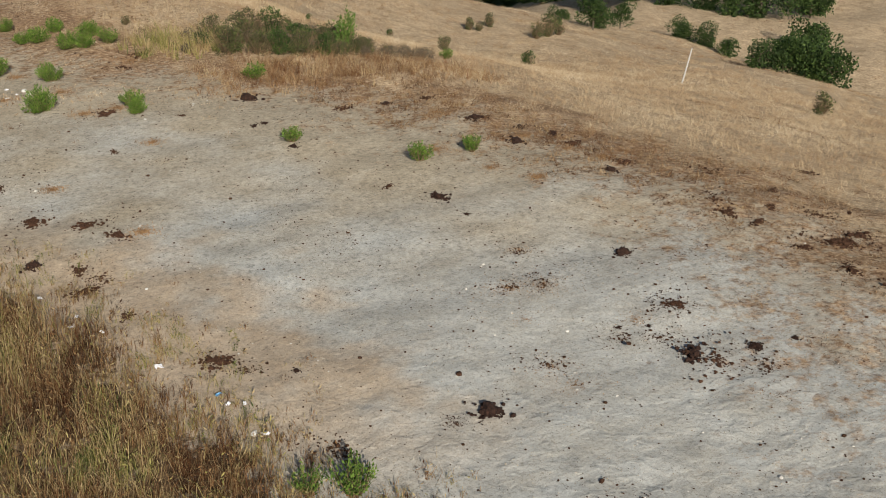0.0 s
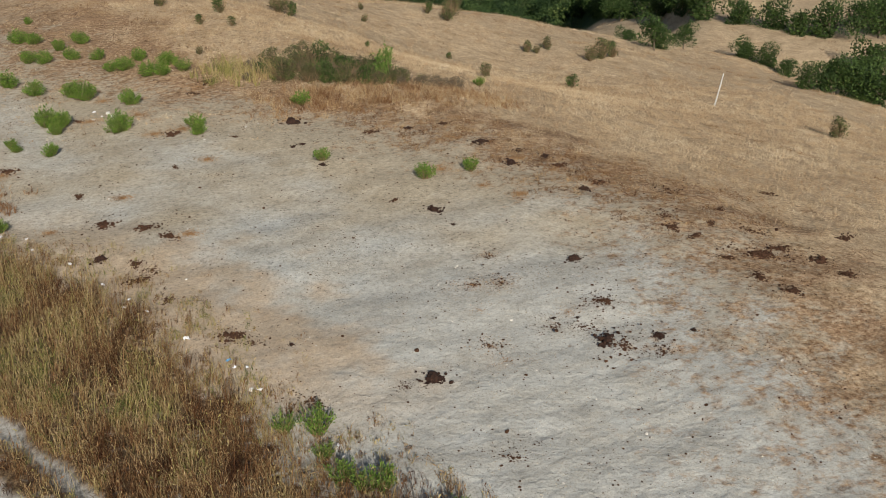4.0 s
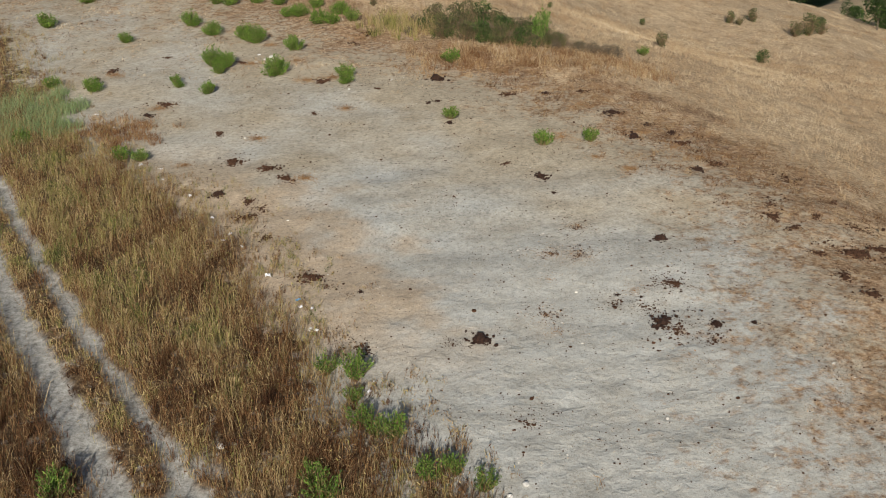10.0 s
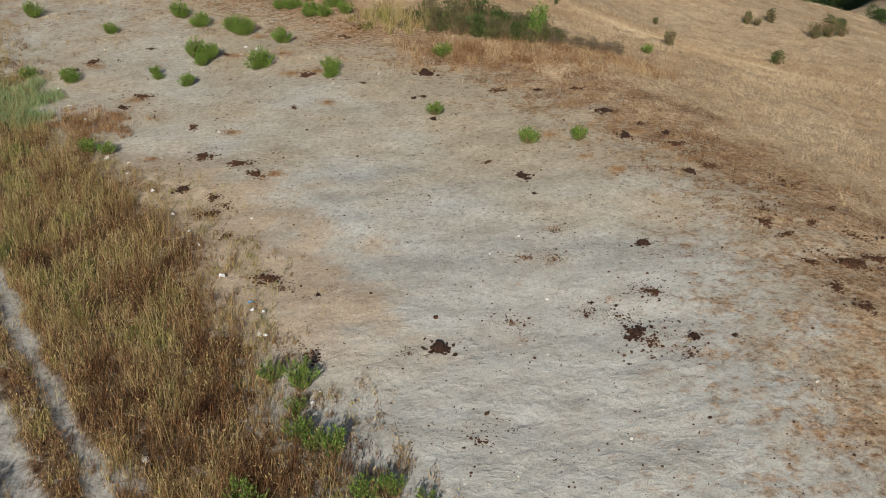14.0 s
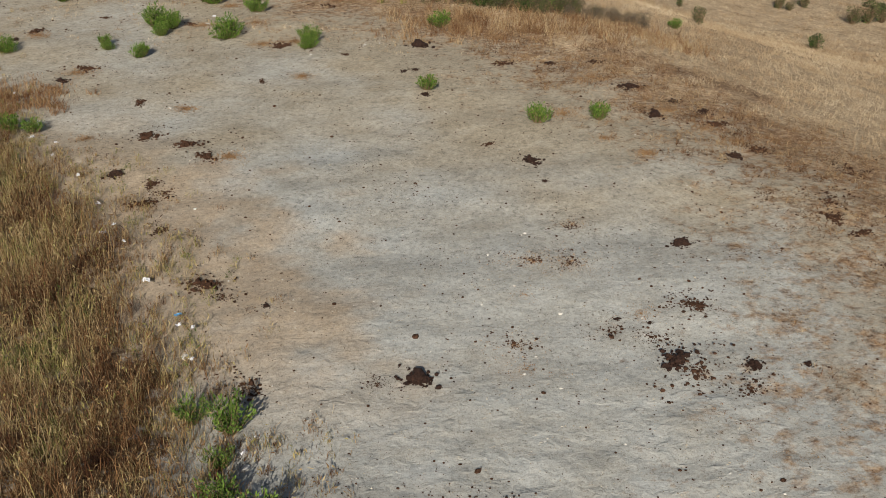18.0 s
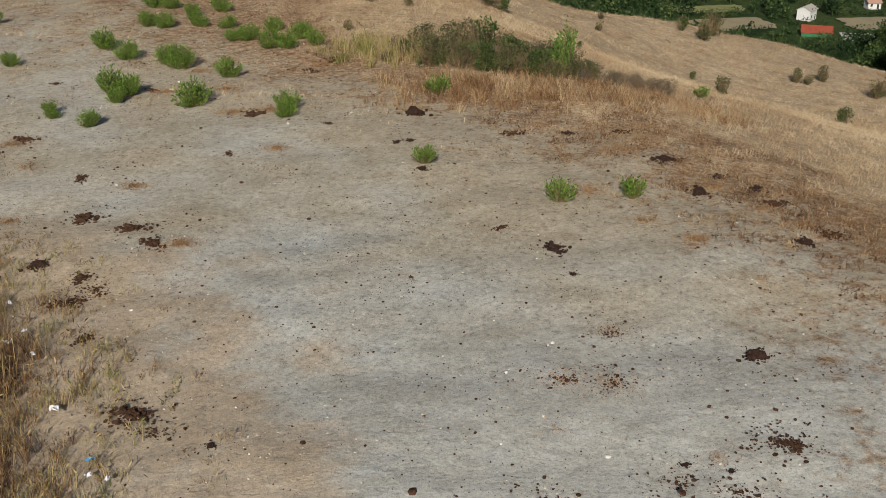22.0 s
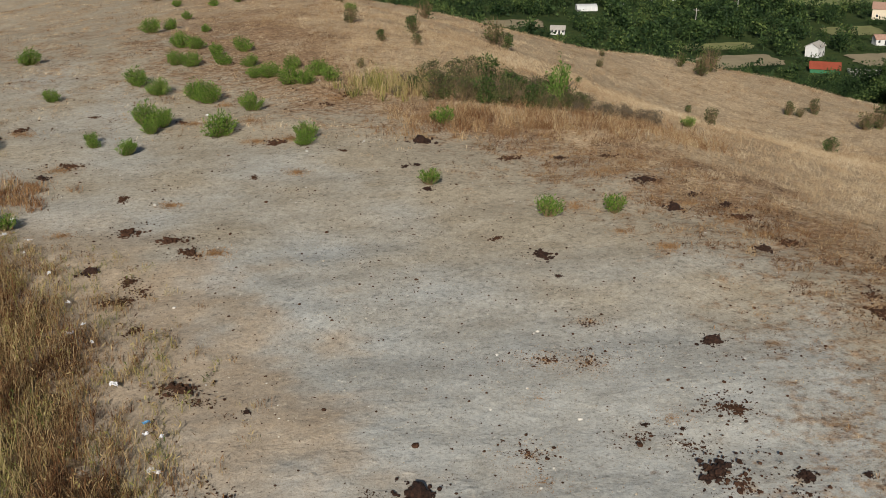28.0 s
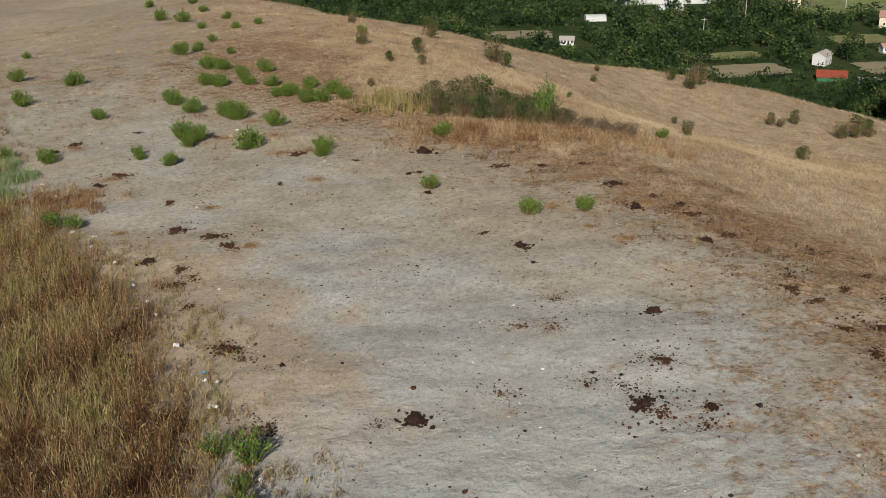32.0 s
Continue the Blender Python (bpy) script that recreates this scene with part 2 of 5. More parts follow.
def ground_material():
    m, nt, p = material("earth", 0.95, 0.12)
    co = nt.nodes.new("ShaderNodeTexCoord").outputs["Object"]
    big, mid, fine, grit = (noise_node(nt, s, d, r, co) for s, d, r in ((0.25, 4, 0.6), (1.3, 6, 0.65), (7.0, 6, 0.7), (45.0, 3, 0.6)))
    tuft = noise_node(nt, 3.2, 8, 0.72, co)
    mottle = noise_node(nt, 7.0, 8, 0.82, co)
    grey = ramp_node(nt, mid, [(0.25, (0.362, 0.370, 0.345)), (0.75, (0.462, 0.475, 0.452))])
    clay = ramp_node(nt, mid, [(0.25, (0.31, 0.268, 0.196)), (0.75, (0.428, 0.376, 0.286))])
    warm = ramp_node(nt, mid, [(0.3, (0.35, 0.265, 0.178)), (0.7, (0.46, 0.36, 0.25))])
    soil = mix(nt, level(nt, calc(nt, "ADD", attribute(nt, "pale"), calc(nt, "MULTIPLY", calc(nt, "SUBTRACT", mid, 0.5), 0.6)), 0.1, 0.9), clay, grey)
    soil = mix(nt, level(nt, calc(nt, "ADD", attribute(nt, "ochre"), calc(nt, "SUBTRACT", mottle, 0.5)), -0.15, 1.15), soil, warm)
    litter = ramp_node(nt, fine, [(0.3, (0.145, 0.078, 0.044)), (0.5, (0.285, 0.188, 0.112)), (0.7, (0.42, 0.318, 0.208))])
    pale_litter = ramp_node(nt, fine, [(0.3, (0.31, 0.22, 0.135)), (0.5, (0.44, 0.335, 0.215)), (0.7, (0.53, 0.415, 0.28))])
    straw = attribute(nt, "straw")
    dry = mix(nt, level(nt, calc(nt, "ADD", attribute(nt, "bleached"), calc(nt, "SUBTRACT", big, 0.5)), 0.2, 0.8), litter, pale_litter)
    sward = noise_node(nt, 0.9, 10, 0.78, co)
    dry = mix(nt, 1.0, dry, ramp_node(nt, sward, [(0.33, (0.62, 0.58, 0.52)), (0.5, (1.0, 1.0, 1.0)), (0.66, (1.25, 1.23, 1.2))]), "MULTIPLY")
    soil = mix(nt, level(nt, calc(nt, "ADD", straw, calc(nt, "MULTIPLY", calc(nt, "SUBTRACT", tuft, 0.5), 2.4)), 0.36, 0.8), soil, dry)
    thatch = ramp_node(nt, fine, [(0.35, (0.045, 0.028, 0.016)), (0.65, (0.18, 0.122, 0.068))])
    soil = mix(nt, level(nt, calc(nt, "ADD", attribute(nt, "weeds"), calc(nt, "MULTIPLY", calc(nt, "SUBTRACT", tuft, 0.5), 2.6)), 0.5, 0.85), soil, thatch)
    soil = mix(nt, attribute(nt, "rut"), soil, ramp_node(nt, fine, [(0.3, (0.27, 0.262, 0.237)), (0.7, (0.37, 0.362, 0.335))]))
    green = ramp_node(nt, noise_node(nt, 0.09, 9, 0.78, co), [(0.35, (0.018, 0.036, 0.012)), (0.6, (0.05, 0.07, 0.02)), (0.75, (0.12, 0.12, 0.045))])
    soil = mix(nt, attribute(nt, "vale"), soil, green)
    speck = ramp_node(nt, calc(nt, "ADD", calc(nt, "MULTIPLY", grit, 0.45), calc(nt, "MULTIPLY", noise_node(nt, 19.0, 3, 0.75, co), 0.55)), [(0.36, (0.62, 0.59, 0.55)), (0.46, (0.95, 0.945, 0.94)), (0.62, (1.15, 1.15, 1.15))])
    soil = mix(nt, level(nt, attribute(nt, "trodden"), 1.5, -0.1), soil, mix(nt, 1.0, soil, ramp_node(nt, mottle, [(0.34, (0.40, 0.38, 0.35)), (0.45, (0.90, 0.89, 0.88)), (0.64, (1.25, 1.25, 1.24))]), "MULTIPLY"))
    nt.links.new(mix(nt, 1.0, soil, speck, "MULTIPLY"), p.inputs["Base Color"])
    warp = nt.nodes.new("ShaderNodeVectorMath")
    warp.operation = "MULTIPLY_ADD"
    stir = nt.nodes.new("ShaderNodeTexNoise")
    stir.inputs["Scale"].default_value = 2.3
    nt.links.new(co, stir.inputs["Vector"])
    nt.links.new(stir.outputs["Color"], warp.inputs[0])
    warp.inputs[1].default_value = (0.35, 0.35, 0.35)
    nt.links.new(co, warp.inputs[2])
    clods = nt.nodes.new("ShaderNodeTexVoronoi")
    clods.feature, clods.inputs["Scale"].default_value = "SMOOTH_F1", 4.2
    nt.links.new(warp.outputs[0], clods.inputs["Vector"])
    ridges = noise_node(nt, 5.5, 4, 0.5, warp.outputs[0])
    ridge = calc(nt, "ABSOLUTE", calc(nt, "SUBTRACT", ridges, 0.5), 0.0)
    churned = calc(nt, "ADD", calc(nt, "MULTIPLY", clods.outputs["Distance"], 0.9), calc(nt, "ADD", calc(nt, "MULTIPLY", level(nt, ridge, 0.0, 0.16), 0.13), ridges))
    churned = calc(nt, "MULTIPLY", churned, attribute(nt, "trodden"))
    plain_soil = calc(nt, "ADD", calc(nt, "MULTIPLY", fine, 0.35), calc(nt, "MULTIPLY", mottle, 0.42))
    bump(nt, p, calc(nt, "ADD", calc(nt, "ADD", churned, plain_soil), calc(nt, "MULTIPLY", grit, 0.15)), 0.6, 0.04)
    return m


def grass_material(name, stops, rough=0.8, through_light=0.25):
    """Dry blades: each tussock and blade has its own tone."""
    m, nt, p = material(name, rough, 0.12)
    c = ramp_node(nt, attribute(nt, "tone"), stops)
    nt.links.new(c, p.inputs["Base Color"])
    t = nt.nodes.new("ShaderNodeBsdfTranslucent")
    nt.links.new(c, t.inputs["Color"])
    s = nt.nodes.new("ShaderNodeMixShader")
    s.inputs[0].default_value = through_light
    nt.links.new(p.outputs[0], s.inputs[1])
    nt.links.new(t.outputs[0], s.inputs[2])
    nt.links.new(s.outputs[0], nt.nodes["Material Output"].inputs["Surface"])
    return m


def blade_material(name, stops, patch, rough=0.75, through_light=0.25, own=0.5):
    """Dry blades: a colour of its own for each, drawn from a range that drifts over the ground."""
    m, nt, p = material(name, rough, 0.15)
    co = nt.nodes.new("ShaderNodeTexCoord").outputs["Object"]
    g = nt.nodes.new("ShaderNodeNewGeometry")
    drift = noise_node(nt, patch, 3, 0.6, co)
    fac = calc(nt, "ADD", calc(nt, "MULTIPLY", g.outputs["Random Per Island"], own), calc(nt, "MULTIPLY", level(nt, drift, 0.25, 0.75), 1 - own))
    c = ramp_node(nt, fac, stops)
    nt.links.new(c, p.inputs["Base Color"])
    if through_light:
        t = nt.nodes.new("ShaderNodeBsdfTranslucent")
        nt.links.new(c, t.inputs["Color"])
        s = nt.nodes.new("ShaderNodeMixShader")
        s.inputs[0].default_value = through_light
        nt.links.new(p.outputs[0], s.inputs[1])
        nt.links.new(t.outputs[0], s.inputs[2])
        nt.links.new(s.outputs[0], nt.nodes["Material Output"].inputs["Surface"])
    return m


def plain(name, colour, rough=0.8, scale=6.0, vary=0.25, spec=0.3, relief=0.0, metal=0.0):
    m, nt, p = material(name, rough, spec)
    p.inputs["Metallic"].default_value = metal
    lo, hi = tuple(c * (1 - vary) for c in colour), tuple(min(c * (1 + vary), 0.9) for c in colour)
    n = noise_node(nt, scale, 6, 0.65)
    nt.links.new(ramp_node(nt, n, [(0.3, lo), (0.7, hi)]), p.inputs["Base Color"])
    if relief:
        bump(nt, p, noise_node(nt, scale * 5, 4, 0.6), 0.8, relief)
    return m


EARTH = ground_material()
WEED = grass_material("dry_weed", [(0.0, (0.022, 0.012, 0.008)), (0.18, (0.10, 0.043, 0.020)), (0.36, (0.205, 0.110, 0.047)), (0.5, (0.31, 0.208, 0.102)), (0.64, (0.44, 0.34, 0.18)), (0.78, (0.31, 0.275, 0.085)), (0.9, (0.16, 0.17, 0.05)), (1.0, (0.07, 0.09, 0.025))])
STRAW = grass_material("straw", [(0.0, (0.050, 0.028, 0.018)), (0.2, (0.165, 0.090, 0.048)), (0.42, (0.36, 0.237, 0.130)), (0.65, (0.56, 0.43, 0.27)), (1.0, (0.76, 0.66, 0.49))])
GOLD_STRAW = grass_material("golden_straw", [(0.0, (0.055, 0.030, 0.016)), (0.25, (0.195, 0.092, 0.041)), (0.5, (0.36, 0.233, 0.120)), (0.75, (0.53, 0.395, 0.225)), (1.0, (0.66, 0.55, 0.36))])
GREEN_GRASS = blade_material("green_grass", [(0.0, (0.11, 0.16, 0.06)), (0.5, (0.22, 0.29, 0.13)), (1.0, (0.38, 0.40, 0.22))], 0.5)
LEAF = blade_material("leaf", [(0.05, (0.018, 0.040, 0.007)), (0.35, (0.055, 0.110, 0.014)), (0.65, (0.118, 0.205, 0.026)), (1.0, (0.27, 0.36, 0.07))], 1.5, 0.7, 0.12, 0.7)
DARK_LEAF = blade_material("dark_leaf", [(0.05, (0.012, 0.019, 0.008)), (0.2, (0.095, 0.068, 0.042)), (0.3, (0.022, 0.042, 0.013)), (0.6, (0.055, 0.095, 0.022)), (0.95, (0.15, 0.20, 0.05))], 1.6, 0.7, 0.15, 0.5)
MID_LEAF = blade_material("olive_leaf", [(0.05, (0.020, 0.022, 0.012)), (0.3, (0.105, 0.082, 0.052)), (0.45, (0.050, 0.066, 0.022)), (0.9, (0.16, 0.17, 0.055))], 1.6, 0.75, 0.15, 0.5)
SAPLING_LEAF = blade_material("sapling_leaf", [(0.05, (0.045, 0.085, 0.016)), (0.5, (0.10, 0.18, 0.032)), (1.0, (0.21, 0.30, 0.065))], 1.5, 0.7, 0.2, 0.8)
DULL_LEAF = blade_material("dull_leaf", [(0.1, (0.055, 0.042, 0.034)), (0.5, (0.13, 0.105, 0.078)), (0.9, (0.21, 0.18, 0.12))], 1.2, 0.8, 0.2)
GULLY_LEAF = blade_material("gully_leaf", [(0.05, (0.010, 0.018, 0.007)), (0.35, (0.026, 0.046, 0.013)), (0.7, (0.05, 0.085, 0.02)), (1.0, (0.12, 0.16, 0.04))], 0.5, 0.65, 0.15, 0.65)
WOOD_LEAF = blade_material("woodland_leaf", [(0.0, (0.009, 0.020, 0.008)), (0.4, (0.020, 0.040, 0.014)), (0.62, (0.048, 0.082, 0.024)), (0.9, (0.15, 0.185, 0.055))], 0.13, 0.6, 0.2, 0.3)
STEM = plain("dry_stem", (0.16, 0.11, 0.06), 0.9, 20)
BARK = plain("bark", (0.11, 0.085, 0.06), 0.95, 8)
DUNG = plain("dung", (0.034, 0.016, 0.010), 0.8, 22, 0.85, 0.25, 0.03)
OLD_DUNG = plain("old_dung", (0.064, 0.033, 0.020), 0.95, 26, 0.7, 0.1, 0.02)
CLODS = blade_material("clay_clods", [(0.0, (0.13, 0.105, 0.075)), (0.45, (0.33, 0.285, 0.215)), (1.0, (0.50, 0.46, 0.38))], 0.6, 0.95, 0.0, 0.75)

# ---------------------------------------------------------------- ground
gx = axis(-12.0, 10.0, 0.135, -4200, 4200, 1.05)
gy = axis(10.0, 26.0, 0.125, -1500, 4600, 1.042)
GX, GY = np.meshgrid(gx, gy)
GZ = height(GX, GY)
n_x, n_y = len(gx), len(gy)
_i = (np.arange(n_y - 1)[:, None] * n_x + np.arange(n_x - 1)).ravel()
_w, _s = weed_in(GX, GY), straw_in(GX, GY)
_rut = ruts(GX, GY)
ground_masks = {
    "weeds": ramp(_w, 0.1, 2.2) * (1 - ramp(GY, 55, 90)),
    "straw": np.clip(0.46 * ramp(_s, -5.0, 0.6) + 0.36 * ramp(_s, 0.0, 4.0) + 0.18 * ramp(_s, 2, 6) + ramp(GY - 33 + 3 * wave(GX, GY, 3, 31), 0, 14) * (0.44 + 0.22 * wave(GX, GY, 1.6, 37)), 0, 1),
    "bleached": np.clip(ramp(_s + 1.5 * wave(GX, GY, 2.5, 32) + 0.8 * wave(GX, GY, 0.7, 40), 0.8, 7.5) + 0.5 * ramp(GY, 48, 64) + 0.25 * wave(GX, GY, 5.0, 39) * ramp(_s, 2, 6) + (0.12 + 0.28 * ramp(GX, -9, -3)) * ramp(GY, 34, 44) * ramp(-_s, -2, 1), 0, 1),
    "rut": _rut,
    "ochre": 0.95 * ramp(4.0 + _w + 0.9 * wave(GX, GY, 1.5, 33) + 0.4 * wave(GX, GY, 0.4, 79), 0, 3.4) * ramp(GY, 14, 18) * (1 - ramp(GY, 24, 30)),
    "pale": 0.8 * ramp(24.0 - GY + 2 * wave(GX, GY, 2, 34) - 0.2 * GX, -5, 5) * (1 - 0.9 * ramp(GX + 0.8 * wave(GX, GY, 1.5, 38), 5.2, 8.4)) + 0.32 * ramp(2.6 - np.hypot((GX + 2.6) / 1.3, (GY - 24) / 1.4) + 0.5 * wave(GX, GY, 1, 35), 0, 2) + (0.34 + 0.2 * wave(GX, GY, 2.4, 84)) * ramp(GY, 25, 29) * (1 - ramp(GY, 42, 52)) * ramp(-_s, 2, 6),
    "trodden": trodden(GX, GY),
    "vale": np.clip(ramp(np.hypot(GX, GY - 5) - 80.0 * ramp(np.arctan2(GX, GY), 0.24, 0.42) - 30.0 * ramp(np.arctan2(GX, GY), 0.33, 0.5) + 6 * wave(GX, GY, 12, 36), 180, 198) + ramp(-GY, 200, 400) + ramp(-GZ + 2 * wave(GX, GY, 12, 36), 33, 42), 0, 1),
}
_tri = np.concatenate([np.stack([_i, _i + 1, _i + 1 + n_x], 1), np.stack([_i, _i + 1 + n_x, _i + n_x], 1)])
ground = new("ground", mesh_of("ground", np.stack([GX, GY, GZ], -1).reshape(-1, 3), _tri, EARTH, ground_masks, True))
tagged(ground, "pale trampled clay hilltop with dry grass slopes and a wooded valley", "ground", kind="structure")


def stuff(name, me, label, category):
    return tagged(new(name, me), label, category, kind="stuff")


# ---------------------------------------------------------------- grasses
rng = np.random.RandomState(7)


def scatter(n, x0, x1, y0, y1):
    return rng.uniform(x0, x1, n), rng.uniform(y0, y1, n)


def keep(chance, *arrays):
    k = rng.uniform(size=len(arrays[0])) < chance
    return [a[k] for a in arrays]


def tussocks(n, x0, x1, y0, y1, chance, per, radius, tone, own=0.07, spread=0.13):
    """Places and tones of blades that stand in clumps; chance and tone are functions of the plan."""
    x, y = scatter(n, x0, x1, y0, y1)
    x, y = keep(chance(x, y), x, y)
    t = tone(x, y) + spread * rng.normal(size=len(x))
    big = np.exp(0.3 * rng.normal(size=len(x)))
    k = np.repeat(np.arange(len(x)), per)
    a, d = rng.uniform(0, 6.283, len(k)), np.abs(rng.normal(size=len(k))) * radius * big[k]
    return x[k] + d * np.cos(a), y[k] + d * np.sin(a), np.clip(t[k] + own * rng.normal(size=len(k)), 0.01, 0.99), big[k]


def grass(name, x, y, h, w, lean, tone, mat, label):
    v, f = blades(x, y, h, w, lean, rng)
    return stuff(name, mesh_of(name, v, f, mat, {"tone": np.repeat(tone, 5)}), label, "dry grass")


def middle_strip(x, y):
    return ramp(0.8 - np.abs(x - (rut_1(y) + rut_2(y)) / 2), 0, 0.4)


# tall weeds beside the track, thinning out towards the bare ground
def weed_chance(x, y):
    return ramp(weed_in(x, y), -1.7, 1.5) ** 1.5 * (1 - 0.97 * ruts(x, y)) * (1 - 0.72 * ramp(y, 24, 36))


def weed_tone(x, y):
    green = ramp(2.7 - np.abs(x - rut_2(y) - 0.7), -1.0, 1.6) * (0.65 + 0.35 * ramp(y, 14, 20))
    # weeds nearer than y = 17.5 get darker: shade on their sides, put into the tone
    return 0.415 + 0.13 * wave(x, y, 1.5, 61) + 0.12 * wave(x, y, 0.5, 62) + 0.34 * green * ramp(wave(x, y, 1.1, 63), -0.9, 0.6) - 0.05 * ramp(weed_in(x, y), 1, 3) - 0.12 * ramp(17.5 - y, 0, 4) + 0.15 * (1 - ramp(weed_in(x, y), -0.2, 1.6))


x, y, tone, big = tussocks(34000, -22, 3.8, 7.5, 44, weed_chance, 18, 0.10, weed_tone, 0.15, 0.13)
h = np.maximum((0.12 + 0.34 * ramp(weed_in(x, y), -0.6, 2.4)) * (1 - 0.45 * middle_strip(x, y)) * big * rng.uniform(0.35, 1.15, len(x)), 0.05)
grass("dry_weeds", x, y, h, rng.uniform(0.004, 0.010, len(x)), rng.uniform(0.1, 1.0, len(x)), tone, WEED, "tall rust and yellow dry weeds beside the dirt track")
k = rng.uniform(size=len(x)) < 0.25
c = np.stack([x[k], y[k], height(x[k], y[k]) + h[k] * 0.75], 1)
v, f = leaf_cards(c, rng.uniform(0.04, 0.12, len(c)), rng.uniform(0.010, 0.026, len(c)), rng, 0.5)
stuff("seed_heads", mesh_of("seed_heads", v, f, WEED, {"tone": np.repeat(np.clip(tone[k] + 0.05, 0, 1), 4)}), "brown seed heads on tall dry weeds", "seed heads")


# the dry slope: brown tussocks at its edge, bleached grass farther in
def slope_chance(x, y):
    s = straw_in(x, y)
    near = 0.3 + 0.7 * ramp(36 - np.hypot(x - 3, y - 25), -14, 14)
    return (0.02 * (s > -2.0) + 0.95 * ramp(s + 0.9 * wave(x, y, 0.7, 52), -1.3, 2.4)) * near * ramp(-weed_in(x, y), 0, 1) * (0.35 + 0.65 * ramp(wave(x, y, 0.6, 53), -0.6, 0.5))


def slope_tone(x, y):
    s = straw_in(x, y)
    return 0.29 + 0.29 * ramp(s + 1.7 * wave(x, y, 2.2, 32) + 0.9 * wave(x, y, 0.7, 40), 1.2, 7.5) + 0.06 * wave(x, y, 0.7, 55) + 0.09 * wave(x, y, 4.5, 64)


x, y, tone, big = tussocks(60000, -18, 32, 9, 60, slope_chance, 11, 0.20, slope_tone, 0.06, 0.10)
s = straw_in(x, y)
h = np.maximum((0.06 + 0.10 * ramp(s, 0.5, 5)) * big * rng.uniform(0.4, 1.3, len(x)) * (0.5 + 0.5 * ramp(y, 18, 26)), 0.02)
w = rng.uniform(0.003, 0.008, len(x)) * (1 + 0.025 * np.maximum(y - 18, 0))
grass("straw_grass", x, y, h, w, rng.uniform(0.6, 2.0, len(x)), tone, STRAW, "bleached and brown dry grass tussocks on the hillside")
# the trampled brown rim between clay and slope
x, y, tone, big = tussocks(22000, 0.5, 14, 12.5, 38, lambda x, y: ramp(straw_in(x, y) + 0.7 * wave(x, y, 0.6, 74), -1.1, 1.0) * (1 - ramp(straw_in(x, y), 2.5, 6)) * (0.3 + 0.7 * ramp(wave(x, y, 0.9, 75), -0.6, 0.5)), 9, 0.09, lambda x, y: 0.33 + 0.17 * wave(x, y, 1.0, 76), 0.12, 0.15)
grass("rim_grass", x, y, rng.uniform(0.03, 0.13, len(x)) * big * (0.45 + 0.55 * ramp(y, 18, 26)), rng.uniform(0.007, 0.014, len(x)), rng.uniform(0.5, 1.8, len(x)), tone, GOLD_STRAW, "short trampled rust-brown grass at the edge of the clay")
# a dark crease that runs down the slope
x, y, tone, big = tussocks(9000, 15, 23, 28, 42, lambda x, y: ramp(0.26 + 0.16 * wave(x, y, 0.8, 95) - np.abs(0.93 * (x - 17.6) + 0.36 * (y - 39.5) + 0.2 * wave(x, y, 2.5, 98)), 0, 0.25) * ramp(41 - y, 0, 2) * (0.3 + 0.7 * ramp(wave(x, y, 1.6, 96), -0.5, 0.5)), 8, 0.10, lambda x, y: 0.2 + 0.1 * wave(x, y, 0.7, 97), 0.1, 0.15)
grass("crease_grass", x, y, rng.uniform(0.04, 0.13, len(x)) * big, rng.uniform(0.006, 0.014, len(x)), rng.uniform(0.6, 1.8, len(x)), tone, GOLD_STRAW, "dark brown grass in a crease of the hillside")
# farther slope, in coarser tufts
for n, x0, x1, y0, y1, per, wide in ((30000, -28, 48, 38, 92, 8, 0.02), (3000, 38, 110, 45, 140, 8, 0.05)):
    x, y, tone, big = tussocks(n, x0, x1, y0, y1, lambda x, y: ramp(straw_in(x, y), -1, 6) * ramp(np.hypot(x, y - 25), 22, 36) * (0.3 + 0.7 * ramp(wave(x, y, 1.5, 57) + 0.6 * wave(x, y, 5, 58), -0.6, 0.6)), per, 0.24,
                             lambda x, y: 0.52 + 0.09 * wave(x, y, 3, 65) + 0.08 * wave(x, y, 9, 66), 0.07, 0.12)
    grass("slope_grass", x, y, rng.uniform(0.07, 0.19, len(x)) * big, rng.uniform(0.5, 1.2, len(x)) * wide, rng.uniform(1.0, 2.2, len(x)), tone, STRAW, "bleached dry grass on the falling hillside")
# longer grass below the shrub thicket
x, y, tone, big = tussocks(3400, -3.5, 9, 32.0, 40.5, lambda x, y: ramp(1.9 - np.abs(y - (36.0 + 0.12 * x)) + 0.9 * wave(x, y, 0.8, 43), -0.3, 1.6) * ramp(x, -3.0, 0.5) * ramp(8.8 - x, 0, 3), 14, 0.12, lambda x, y: 0.42 + 0.14 * wave(x, y, 1.2, 67), 0.08, 0.15)
grass("long_straw", x, y, rng.uniform(0.12, 0.38, len(x)) * big, rng.uniform(0.007, 0.014, len(x)), rng.uniform(0.3, 1.4, len(x)), tone + 0.02, GOLD_STRAW, "long golden and rust grass below the thicket")
# olive weeds at the foot of the thicket
x, y, tone, big = tussocks(420, -4.0, 0.5, 38.5, 42.5, lambda x, y: ramp(1.0 - np.hypot((x + 1.9) / 1.9, (y - 40.4) / 1.7) + 0.3 * wave(x, y, 0.7, 80), 0, 0.5), 16, 0.11, lambda x, y: 0.72 + 0.12 * wave(x, y, 0.8, 81), 0.08, 0.1)
grass("olive_weeds", x, y, rng.uniform(0.15, 0.6, len(x)) * big, rng.uniform(0.010, 0.020, len(x)), rng.uniform(0.2, 1.1, len(x)), tone, WEED, "tall olive and yellow weeds beside the thicket")
